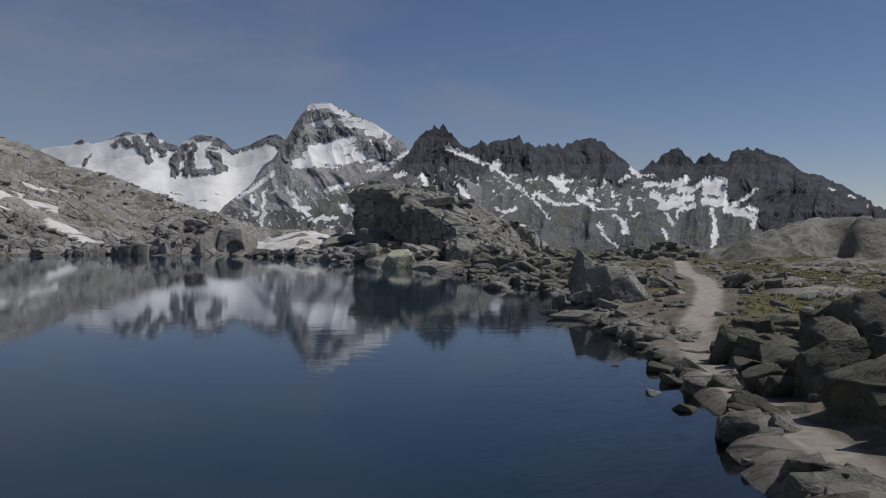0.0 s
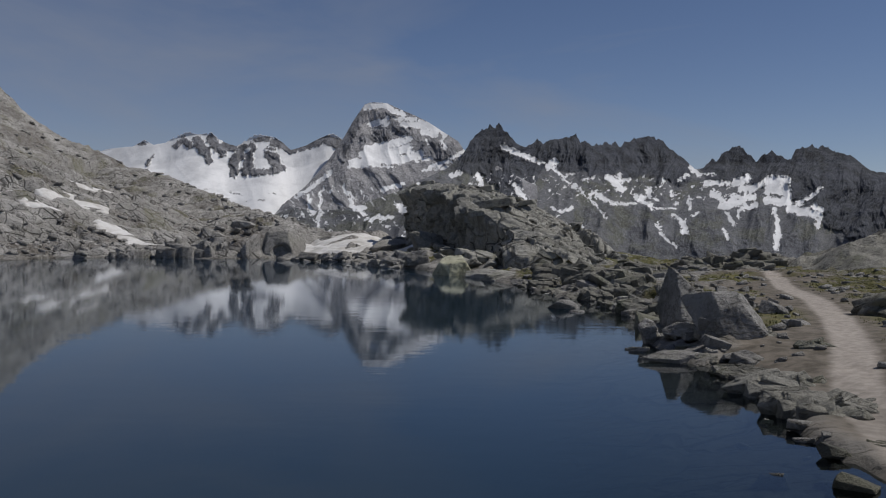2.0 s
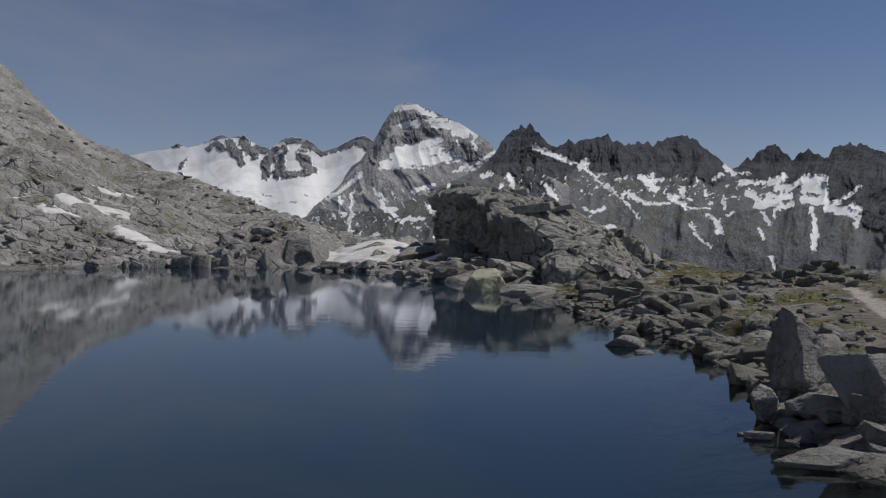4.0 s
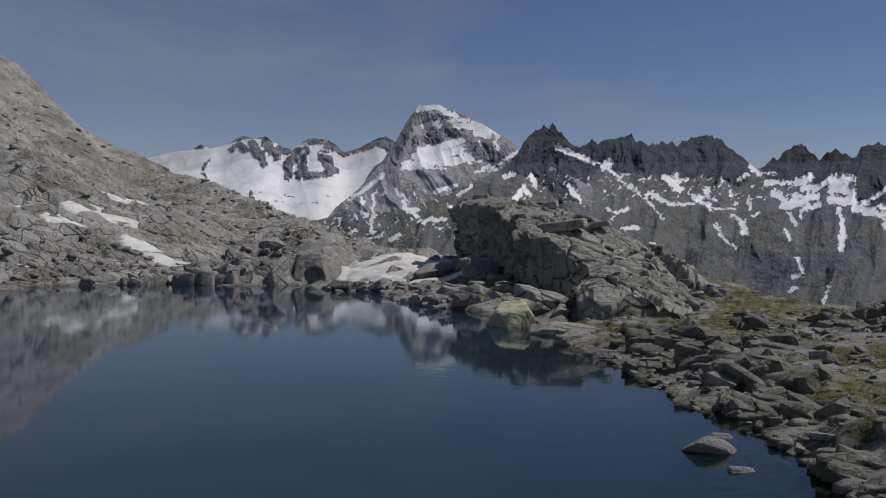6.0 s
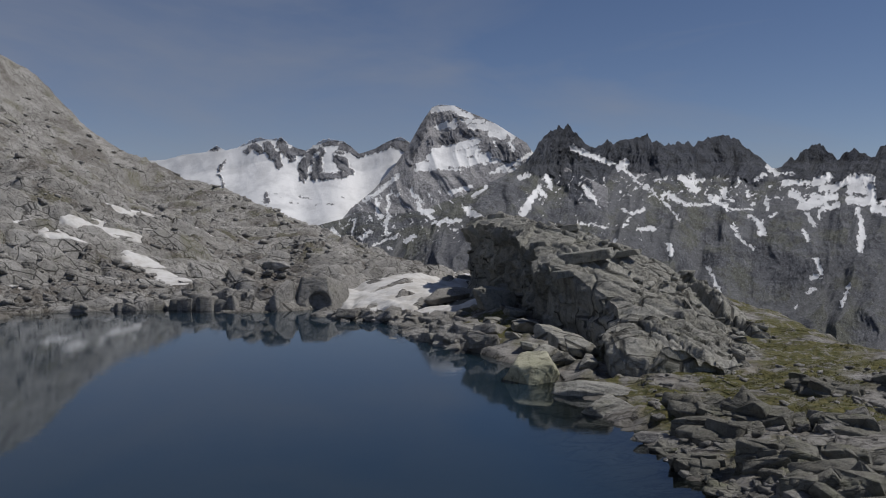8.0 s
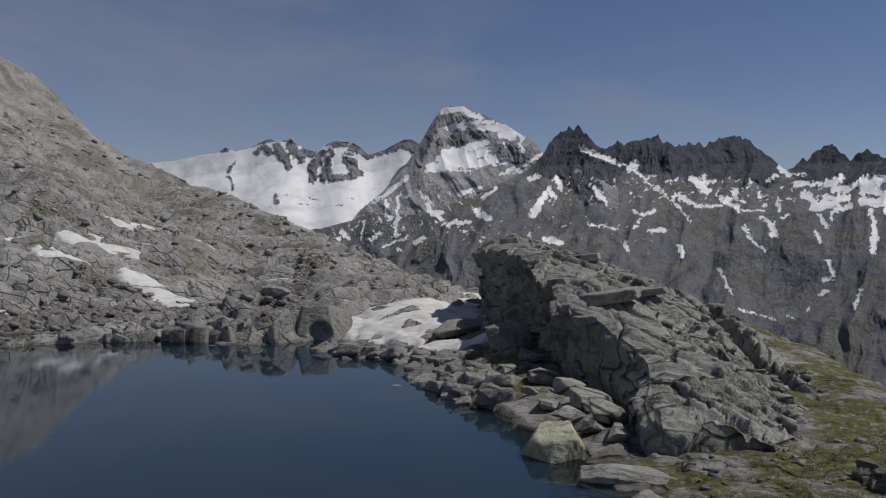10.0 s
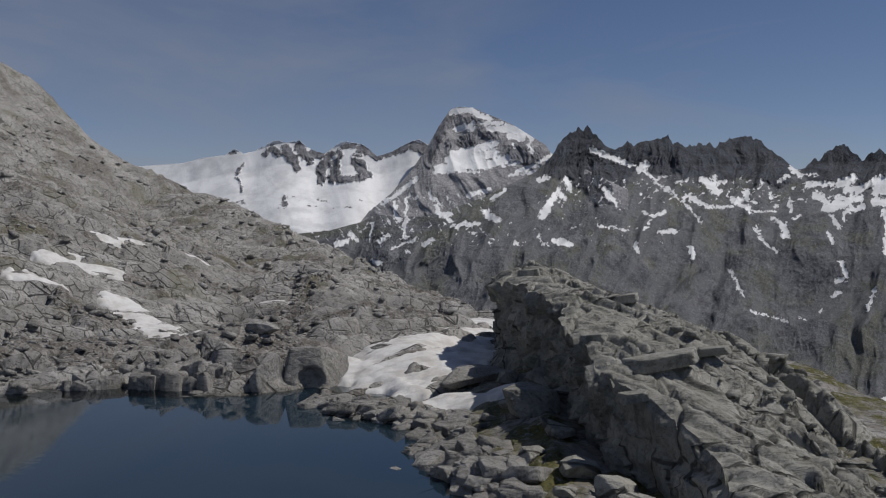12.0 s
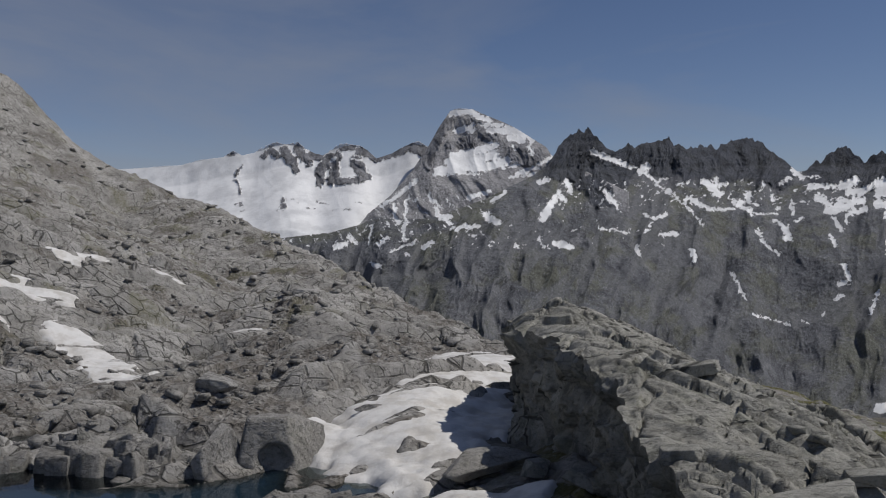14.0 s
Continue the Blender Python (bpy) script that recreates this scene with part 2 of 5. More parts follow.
def make_terrain():
    n = Nodes("mountain_ground")
    # fissures and joints draw the slope's fine shadow lines in the colour
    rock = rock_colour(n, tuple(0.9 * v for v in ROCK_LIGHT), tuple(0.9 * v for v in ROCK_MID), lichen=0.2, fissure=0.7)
    j = rock_joints(n, 0.17)
    rock = n.mix(n.math("MULTIPLY", j, 0.75), rock, (0.045, 0.043, 0.039))
    sep = n.t.nodes.new("ShaderNodeSeparateColor")
    n.put(n.cells(1.9, "F1", out="Color"), sep.inputs[0])
    rubble = n.mix(sep.outputs[0], (0.1, 0.094, 0.087), (0.29, 0.28, 0.265))
    rubble = n.mix(n.ramp(n.noise(0.5, 5, 0.6), 0.4, 0.65, 0, 0.7), rubble, (0.115, 0.1, 0.086))
    c = n.mix(n.attr("rubble"), rock, rubble)
    soil = n.mix(n.ramp(n.noise(1.1, 6, 0.65), 0.35, 0.65), (0.08, 0.069, 0.053), (0.175, 0.152, 0.126))
    c = n.mix(n.attr("soil"), c, soil)
    grass = n.mix(n.ramp(n.noise(2.7, 6, 0.7), 0.35, 0.65), (0.055, 0.062, 0.018), (0.13, 0.115, 0.045))
    edge = n.math("MULTIPLY", n.attr("grass"), n.ramp(n.noise(0.9, 6, 0.7), 0.36, 0.5))
    c = n.mix(edge, c, grass)
    dust = n.mix(n.ramp(n.noise(3.0, 5, 0.6), 0.3, 0.7), (0.25, 0.222, 0.195), (0.37, 0.335, 0.3))
    c = n.mix(n.ramp(n.math("ADD", n.attr("path"), n.math("MULTIPLY", n.math("SUBTRACT", n.noise(0.8, 7, 0.75), 0.5), 0.7)), 0.35, 0.85), c, dust)
    wet = n.attr("wet")
    c = n.mix(n.math("MULTIPLY", wet, 0.7), c, (0.05, 0.045, 0.036))
    bare = n.math("SUBTRACT", 1.0, n.math("MAXIMUM", n.attr("path"), n.attr("soil")))
    b = n.bump(n.math("MULTIPLY", n.cells(1.9, "F1"), n.math("MULTIPLY", n.attr("rubble"), bare)), 0.3, 0.6, n.bump(n.math("SUBTRACT", 1.0, n.math("MULTIPLY", j, bare)), 0.4, 0.7, rock_bump(n, 0.55, bare)))
    return n.done(c, 0.92, b)


m_terrain = make_terrain()


def make_far(name, rock_a, rock_b, cliff, green=0.0):
    n = Nodes(name)
    ribs = n.noise(0.009, 9, 0.7)
    c = n.mix(n.ramp(ribs, 0.38, 0.62), rock_a, rock_b)
    streak = n.noise(0.022, 8, 0.68, vec=n.scaled((1.0, 0.8, 0.5)))
    c = n.mix(n.ramp(streak, 0.49, 0.64, 0, 0.6), c, tuple(v * 0.5 for v in rock_a))
    if green:
        c = n.mix(n.ramp(n.noise(0.005, 8, 0.7), 0.44, 0.6, 0, green), c, (0.125, 0.128, 0.088))
    c = n.mix(n.math("MULTIPLY", n.attr("scree"), 0.75), c, tuple(v * 0.86 for v in rock_b))
    blocks = n.noise(0.11, 6, 0.75)
    c = n.mix(n.ramp(blocks, 0.52, 0.66, 0, 0.55), c, tuple(v * 0.4 for v in rock_a))
    c = n.mix(n.ramp(blocks, 0.46, 0.34, 0, 0.5), c, tuple(v * 1.8 for v in rock_b))
    wall = n.mix(n.ramp(streak, 0.4, 0.62), cliff, tuple(v * 0.45 for v in cliff))
    c = n.mix(n.math("MULTIPLY", n.attr("cliff"), 0.9), c, wall)
    snow_edge = n.math("ADD", n.attr("snow"), n.math("MULTIPLY", n.math("SUBTRACT", n.noise(0.05, 8, 0.72, vec=n.scaled((1.0, 1.0, 0.6))), 0.5), 1.5))
    snow = n.mix(n.ramp(n.noise(0.008, 7, 0.6), 0.4, 0.65), (0.78, 0.79, 0.81), (0.6, 0.61, 0.63))
    f = n.ramp(snow_edge, 0.46, 0.54)
    c = n.mix(f, c, snow)
    b = n.bump(n.math("MULTIPLY", n.noise(0.03, 10, 0.7), n.math("SUBTRACT", 1.0, n.math("MULTIPLY", f, 0.85))), 22, 0.7)
    return n.done(c, 0.9, b)


# the bluish cast of these rock colours is distance haze put into the paint
m_far_snow = make_far("glacier_massif", (0.2, 0.202, 0.217), (0.34, 0.338, 0.35), (0.22, 0.224, 0.245))
m_far_dark = make_far("dark_ridge", (0.085, 0.09, 0.104), (0.16, 0.165, 0.18), (0.062, 0.069, 0.088), green=0.55)


def make_snow():
    n = Nodes("old_snow")
    c = n.mix(n.ramp(n.noise(0.3, 6, 0.65), 0.4, 0.65), (0.62, 0.615, 0.61), (0.47, 0.455, 0.435))
    c = n.mix(n.ramp(n.noise(2.5, 6, 0.7), 0.6, 0.75, 0, 0.5), c, (0.42, 0.39, 0.35))
    b = n.bump(n.cells(0.9, "SMOOTH_F1"), 0.07, 0.5)
    b = n.bump(n.noise(3.0, 5, 0.6), 0.1, 0.6, b)
    return n.done(c, 0.75, b, 0.2)


m_snow = make_snow()


def make_water():
    n = Nodes("lake_water")
    t = n.t
    t.nodes.remove(n.b)
    ripple = n.noise(0.55, 3, 0.5, vec=n.scaled((0.7, 1.6, 1.0)))
    fine = n.noise(2.2, 3, 0.5, vec=n.scaled((0.8, 1.5, 1.0)))
    calm = n.ramp(n.noise(0.02, 3, 0.5), 0.35, 0.65, 0.35, 1.0)
    nb = t.nodes.new("ShaderNodeBump")
    nb.inputs["Distance"].default_value = 0.005
    n.put(calm, nb.inputs["Strength"])
    n.put(n.math("ADD", ripple, n.math("MULTIPLY", fine, 0.35)), nb.inputs["Height"])
    gloss = t.nodes.new("ShaderNodeBsdfGlossy")
    gloss.inputs["Roughness"].default_value = 0.035
    gloss.inputs["Color"].default_value = (0.92, 0.95, 1.0, 1)
    body = t.nodes.new("ShaderNodeBsdfDiffuse")
    body.inputs["Color"].default_value = (0.012, 0.026, 0.04, 1)
    clear = t.nodes.new("ShaderNodeBsdfTransparent")
    clear.inputs["Color"].default_value = (0.3, 0.35, 0.35, 1)
    deep = t.nodes.new("ShaderNodeMixShader")
    n.put(n.attr("deep"), deep.inputs[0])
    t.links.new(clear.outputs[0], deep.inputs[1])
    t.links.new(body.outputs[0], deep.inputs[2])
    fr = t.nodes.new("ShaderNodeFresnel")
    fr.inputs["IOR"].default_value = 1.333
    t.links.new(nb.outputs[0], fr.inputs["Normal"])
    t.links.new(nb.outputs[0], gloss.inputs["Normal"])
    mx = t.nodes.new("ShaderNodeMixShader")
    t.links.new(fr.outputs[0], mx.inputs[0])
    t.links.new(deep.outputs[0], mx.inputs[1])
    t.links.new(gloss.outputs[0], mx.inputs[2])
    t.links.new(mx.outputs[0], n.out.inputs["Surface"])
    return n.m


m_water = make_water()

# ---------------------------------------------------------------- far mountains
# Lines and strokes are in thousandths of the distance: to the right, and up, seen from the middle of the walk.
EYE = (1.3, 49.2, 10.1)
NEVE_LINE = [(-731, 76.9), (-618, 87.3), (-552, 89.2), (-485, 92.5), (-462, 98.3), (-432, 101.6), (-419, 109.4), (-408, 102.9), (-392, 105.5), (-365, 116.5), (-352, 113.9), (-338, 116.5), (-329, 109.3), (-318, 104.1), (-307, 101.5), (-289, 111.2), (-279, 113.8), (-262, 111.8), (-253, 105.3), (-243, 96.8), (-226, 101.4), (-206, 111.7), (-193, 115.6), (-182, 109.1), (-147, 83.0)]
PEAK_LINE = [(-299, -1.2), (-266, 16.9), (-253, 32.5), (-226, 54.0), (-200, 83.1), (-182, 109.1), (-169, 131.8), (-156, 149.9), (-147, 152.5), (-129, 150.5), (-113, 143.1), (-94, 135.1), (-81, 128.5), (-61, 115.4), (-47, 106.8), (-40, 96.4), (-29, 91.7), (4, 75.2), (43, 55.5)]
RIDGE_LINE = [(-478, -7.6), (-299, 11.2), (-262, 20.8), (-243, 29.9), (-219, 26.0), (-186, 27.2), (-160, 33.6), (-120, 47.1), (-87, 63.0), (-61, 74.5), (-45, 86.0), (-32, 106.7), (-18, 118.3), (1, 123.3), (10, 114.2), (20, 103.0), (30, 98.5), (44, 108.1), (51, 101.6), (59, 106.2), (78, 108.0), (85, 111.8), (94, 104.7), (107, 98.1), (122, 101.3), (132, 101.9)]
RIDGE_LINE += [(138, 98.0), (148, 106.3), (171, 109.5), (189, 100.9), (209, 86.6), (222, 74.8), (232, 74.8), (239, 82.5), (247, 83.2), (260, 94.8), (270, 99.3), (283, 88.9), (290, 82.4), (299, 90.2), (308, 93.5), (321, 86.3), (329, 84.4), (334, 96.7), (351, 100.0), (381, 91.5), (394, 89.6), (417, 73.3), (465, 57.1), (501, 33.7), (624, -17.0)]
NEVE_ROCKS_A = [(-382, 101, -371, 108, 3.2), (-371, 108, -364, 103, 3.2), (-371, 111, -367, 104, 3.2), (-354, 107, -346, 97, 6.5), (-345, 95, -341, 86, 3.9), (-338, 110, -330, 99, 5.8), (-330, 98, -325, 92, 3.9), (-322, 101, -311, 102, 5.8), (-298, 99, -309, 86, 6.5), (-311, 83, -311, 71, 5.8), (-299, 72, -273, 71, 3.9), (-273, 71, -252, 76, 3.9), (-289, 101, -294, 86, 4.5), (-293, 86, -294, 72, 5.2), (-268, 94, -261, 83, 7.1), (-264, 107, -250, 102, 4.5), (-250, 102, -245, 96, 3.9), (-285, 109, -271, 110, 2.6)]
NEVE_ROCKS_B = [(-244, 97, -220, 103, 4.5), (-220, 103, -200, 111, 4.5), (-198, 107, -187, 105, 5.8), (-427, 106, -419, 104, 1.9), (-408, 92, -416, 80, 1.3), (-416, 75, -410, 67, 1.3), (-410, 67, -411, 59, 1.3), (-357, 51, -355, 42, 1.9)]
PEAK_SNOW_A = [(-156, 145, -152, 149, 2.6), (-152, 148, -134, 149, 3.9), (-134, 149, -121, 142, 3.9), (-121, 142, -110, 138, 3.9), (-149, 127, -135, 129, 3.2), (-135, 129, -129, 134, 3.2), (-137, 125, -127, 127, 1.9), (-122, 133, -95, 132, 1.9), (-111, 127, -88, 127, 4.5), (-88, 127, -69, 121, 4.5), (-69, 121, -62, 116, 4.5), (-88, 119, -74, 115, 4.5), (-85, 110, -82, 104, 1.3), (-153, 98, -127, 103, 4.5), (-127, 103, -104, 110, 4.5), (-171, 81, -147, 85, 5.2), (-147, 85, -114, 85, 5.2), (-114, 85, -91, 92, 5.2), (-157, 92, -121, 94, 5.8)]
PEAK_SNOW_B = [(-121, 94, -106, 99, 5.8), (-176, 78, -152, 78, 1.9), (-147, 79, -121, 77, 1.9), (-66, 107, -62, 100, 2.6), (-87, 73, -67, 81, 2.6), (-67, 81, -48, 90, 2.6), (-48, 90, -41, 96, 2.6), (-95, 85, -79, 88, 1.9), (-88, 74, -55, 77, 1.6), (-221, 42, -220, 30, 2.6), (-220, 30, -215, 22, 2.6), (-204, 53, -209, 43, 1.9), (-209, 43, -208, 33, 1.9), (-180, 54, -177, 45, 2.6), (-197, 47, -192, 54, 1.3), (-173, 39, -167, 28, 2.6), (-167, 28, -156, 30, 2.6), (-160, 48, -156, 40, 1.3), (-136, 50, -111, 58, 2.3)]
PEAK_SNOW_C = [(-108, 46, -93, 57, 1.9), (-149, 14, -140, 20, 1.9), (-140, 20, -126, 19, 1.9), (-115, 31, -110, 26, 3.9), (-206, 23, -212, 13, 1.3), (-236, 42, -218, 54, 2.6), (-218, 54, -196, 71, 2.6), (-208, 47, -209, 26, 1.9), (-209, 26, -211, 2, 1.9), (-168, 29, -155, 22, 1.9), (-155, 15, -122, 19, 1.9), (-112, 27, -100, 23, 3.9), (-248, 20, -252, -1, 1.9), (-240, -1, -230, 6, 2.6), (-228, -11, -195, 2, 1.3), (-188, -6, -177, 0, 2.6), (-276, 7, -268, 0, 2.6), (-292, -5, -279, -1, 3.9), (-208, -13, -204, -14, 1.9)]
PEAK_SNOW_D = [(-249, -24, -240, -27, 2.6)]
RIDGE_SNOW_A = [(5, 100, 19, 94, 3.2), (19, 94, 42, 85, 3.2), (42, 85, 61, 78, 1.9), (61, 78, 71, 68, 1.9), (57, 78, 65, 83, 4.5), (-54, 68, -46, 70, 3.2), (-24, 67, -21, 59, 3.6), (20, 56, 30, 46, 3.2), (72, 66, 86, 70, 1.3), (97, 62, 109, 66, 1.3), (125, 66, 134, 59, 3.9), (134, 59, 141, 52, 3.9), (138, 70, 138, 59, 1.9), (141, 61, 148, 64, 1.9), (106, 46, 118, 46, 2.6), (116, 42, 131, 35, 1.9), (131, 35, 157, 35, 1.9), (72, 64, 99, 46, 1.3), (99, 46, 112, 33, 1.3)]
RIDGE_SNOW_B = [(112, 33, 124, 18, 1.3), (157, 42, 174, 33, 2.6), (170, 52, 173, 42, 2.6), (176, 30, 202, 30, 1.3), (163, 43, 184, 40, 1.3), (195, 49, 198, 45, 1.9), (202, 35, 202, 35, 2.6), (216, 43, 218, 29, 1.9), (198, 23, 208, 17, 1.9), (209, 14, 213, 3, 3.9), (181, 14, 189, -3, 1.6), (189, -3, 203, -13, 1.6), (61, 30, 74, 25, 1.9), (74, 25, 84, 31, 1.9), (219, 77, 227, 69, 3.6), (231, 69, 244, 69, 1.3), (233, 59, 259, 60, 3.2), (231, 52, 231, 52, 1.9), (204, 62, 214, 68, 1.9)]
RIDGE_SNOW_C = [(86, 56, 93, 53, 1.3), (187, 62, 188, 62, 2.6), (267, 58, 282, 65, 4.5), (274, 52, 291, 55, 3.9), (281, 45, 299, 60, 2.3), (242, 48, 255, 39, 3.9), (253, 32, 276, 39, 4.5), (265, 43, 288, 43, 3.2), (275, 30, 292, 35, 3.2), (272, 26, 273, 19, 1.9), (305, 61, 323, 62, 5.8), (305, 52, 316, 52, 5.8), (323, 59, 326, 42, 4.5), (303, 40, 329, 37, 4.5), (329, 30, 359, 24, 5.2), (336, 35, 355, 46, 2.3), (355, 46, 362, 54, 2.3), (355, 33, 363, 29, 3.9), (359, 18, 360, 9, 2.6)]
RIDGE_SNOW_D = [(312, 30, 314, 20, 2.6), (315, 17, 316, -2, 3.2), (316, -2, 314, -14, 3.2), (258, 25, 267, 12, 2.6), (257, 5, 259, -3, 2.6), (221, 56, 221, 56, 1.9), (227, 42, 228, 42, 1.9), (220, 22, 227, 25, 1.6), (449, 55, 452, 54, 1.3), (470, 47, 476, 44, 1.6), (493, 33, 494, 33, 1.6), (268, -24, 276, -40, 2.6), (263, -45, 271, -44, 2.6), (260, -62, 267, -57, 2.3), (248, -77, 249, -77, 1.9), (304, -51, 295, -77, 1.6), (153, -34, 159, -43, 1.6), (159, -43, 167, -61, 1.6), (177, -78, 189, -82, 1.3)]
RIDGE_SNOW_E = [(305, -177, 321, -171, 5.8), (189, -82, 214, -89, 1.3), (226, -85, 231, -86, 1.3), (111, -10, 115, -20, 2.9), (52, -5, 56, -14, 2.6), (79, 9, 96, 8, 2.6), (62, 10, 68, 22, 1.6), (22, 51, 39, 33, 3.2), (12, 15, 44, 10, 1.3), (-37, -1, -20, -5, 3.9), (-51, -4, -45, -6, 1.9), (-51, 26, -37, 50, 4.5), (-81, -4, -80, -4, 2.6), (-109, -4, -109, -4, 1.6), (-55, 4, -53, -1, 1.9), (-32, 57, -27, 46, 2.6)]
PEAK_DARK = [(-181, 107, -206, 83, 5.2), (-206, 83, -236, 53, 5.2), (-157, 138, -173, 115, 5.2), (-173, 115, -183, 89, 5.2), (-140, 115, -108, 120, 5.2), (-157, 112, -137, 110, 3.9), (-82, 101, -55, 97, 7.1), (-85, 92, -62, 89, 3.9), (-137, 138, -121, 138, 2.6), (-39, 108, -36, 100, 3.9), (-200, 109, -187, 105, 5.2), (-228, 9, -195, 12, 5.8), (-195, 12, -181, 25, 5.8), (-228, 25, -221, 15, 3.9), (-208, 12, -198, 2, 3.2)]
NEVE_SNOW = [(-282, 85, -278, 81, 2.6), (-289, 105, -279, 101, 1.3), (-279, 101, -272, 98, 1.3), (-272, 98, -253, 92, 1.3), (-299, 94, -293, 98, 1.3)]


def stroke_mask(U, V, strokes, wander=1.0):
    """How far inside any of the strokes a place lies: 1 on the line, 0.5 at the edge."""
    out = np.zeros(U.shape)
    U, V = U + wander * (2.2 * fbm(U / 9, V / 7, 4, 301)), V + wander * (1.8 * fbm(U / 8, V / 6, 4, 302))
    for u0, v0, u1, v1, w in strokes:
        near = (np.abs(U - 0.5 * (u0 + u1)) < 0.5 * abs(u1 - u0) + w + 5) & (np.abs(V - 0.5 * (v0 + v1)) < 0.5 * abs(v1 - v0) + w + 5)
        if near.any():
            d, _, _ = polyline(U[near], V[near], [(u0, v0), (u1 + 0.01, v1)])
            out[near] = np.maximum(out[near], np.clip(0.5 + (w - d) / 6, 0, 1))
    ragged = 0.32 * fbm(U / 2.8, V / 2.4, 3, 303)
    return np.where((out > 0) & (out < 0.9), np.clip(out + ragged, 0, 1), out)


def mountain(name, line, lo, hi, step, rows, bottom, depth, stretch, jag, rough, seed, lay, top, snow, cliffs, material, label):
    """A mountain side: from its jagged crest the ground comes down and towards the lake in buttresses, gullies and fans of scree, with a slope behind."""
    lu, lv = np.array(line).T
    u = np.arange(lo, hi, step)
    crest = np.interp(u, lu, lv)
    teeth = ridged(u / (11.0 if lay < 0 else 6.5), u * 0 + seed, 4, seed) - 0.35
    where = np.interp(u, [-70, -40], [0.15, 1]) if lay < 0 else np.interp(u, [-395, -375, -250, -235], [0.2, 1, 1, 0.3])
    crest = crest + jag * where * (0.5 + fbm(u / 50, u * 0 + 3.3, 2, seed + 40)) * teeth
    s = np.linspace(0, 1, rows)[:, None] ** 1.25
    U = u[None, :] + 0 * s
    V = crest[None, :] * (1 - s) + bottom * s
    base = np.interp(u, lu, lv)
    kernel = np.exp(-np.linspace(-2, 2, 61) ** 2)
    base = np.convolve(np.pad(base, 30, "edge"), kernel / kernel.sum(), "valid")
    below = base[None, :] - V
    dv, dd = np.array(depth).T
    D = np.interp(np.where(top > 0, top - V, below), dv, dd) * np.interp(U, *np.array(stretch).T)
    warp = 14 * fbm(U / 60, V / 60, 3, seed + 5)
    P = U + warp + lay * V
    cliff = cliffs(U, V, below + 8 * fbm(U / 13, V / 13, 3, seed + 8))
    scree = smooth(0.0, 0.25, fbm((U + 1.1 * lay * V) / 40, (V - 0.3 * U) / 60, 4, seed + 71)) * smooth(18, 36, below) * (1 - cliff)
    mask = snow(U, V, below)
    calm = (1 - 0.85 * scree) * (1 - 0.75 * smooth(0.5, 0.85, mask)) if top > 0 else 0.12 + 0.88 * cliff      # ice is smooth between its rocks
    g = (2.2 if top > 0 else 0.3) * ridged(P / 58, V / 170, 2, seed + 1) + calm * ((0.26 + 0.6 * cliff) * (ridged(P / 15, V / 60, 4, seed + 2) - 0.3) + (0.1 + 0.2 * cliff) * (ridged(P / 4.2, V / 9, 4, seed + 3) - 0.3) + 0.1 * fbm(U / 3, V / 2.2, 3, seed + 4))
    D = D - rough * g * smooth(-8, 25, below)
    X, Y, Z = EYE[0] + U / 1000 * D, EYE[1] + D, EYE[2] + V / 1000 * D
    # the side that faces away
    back = np.linspace(0, 1, 6)[:0:-1, None]
    bx, by, bz = X[:1] + 0 * back, Y[:1] + 420 * back, Z[:1] - 420 * back ** 1.2
    X, Y, Z = np.vstack([bx, X]), np.vstack([by, Y]), np.vstack([bz, Z])
    pad = lambda v: np.vstack([0 * bx, v])
    me = grid_mesh(name, X, Y, Z, {"snow": pad(mask), "cliff": pad(cliff), "scree": pad(scree)}, flip=True)
    me.polygons.foreach_set("use_smooth", np.ones(len(me.polygons), dtype=bool))
    return tagged(part(name, me, material), label, "mountain", kind="structure")


def neve_cover(U, V, below):
    rocks = stroke_mask(U, V, NEVE_ROCKS_A + NEVE_ROCKS_B)
    isles = stroke_mask(U, V, NEVE_SNOW)
    crev = 0.5 * smooth(0.1, 0.6, fbm(U / 16, V / 6, 4, 70)) * smooth(58, 48, V) * smooth(26, 36, V)
    return np.maximum(1 - rocks, isles) - crev


def peak_cover(U, V, below):
    fields = stroke_mask(U, V, PEAK_SNOW_A + PEAK_SNOW_B + PEAK_SNOW_C + PEAK_SNOW_D)
    streaks = smooth(0.05, 0.5, fbm((U + 0.7 * V) / 6, (V - 0.4 * U) / 20, 4, 81)) * smooth(70, 50, V) * smooth(-20, 4, V)
    return np.maximum(fields, 0.52 * streaks)


def ridge_cover(U, V, below):
    fields = stroke_mask(U, V, PEAK_SNOW_B + PEAK_SNOW_C + PEAK_SNOW_D) * (U < -70)
    fields = np.maximum(fields, 0.98 * stroke_mask(U, V, RIDGE_SNOW_A + RIDGE_SNOW_B + RIDGE_SNOW_C + RIDGE_SNOW_D + RIDGE_SNOW_E))
    bench = smooth(80, 66, V) * smooth(22, 42, V) * smooth(22, 40, below) * smooth(330, 250, U)
    bits = smooth(0.0, 0.45, fbm((U - 0.5 * V) / 5, V / 4, 4, 91)) * bench
    low = smooth(0.25, 0.65, fbm((U - 0.4 * V) / 7, V / 9, 4, 95)) * smooth(45, 20, V) * smooth(-30, 0, V) * smooth(150, 60, U)
    streaks = smooth(0.05, 0.5, fbm((U + 0.7 * V) / 6, (V - 0.3 * U) / 20, 4, 81)) * smooth(-60, -110, U) * smooth(-25, 5, V)
    return np.maximum(fields, np.maximum(np.maximum(0.54 * bits, 0.48 * low), 0.5 * streaks))


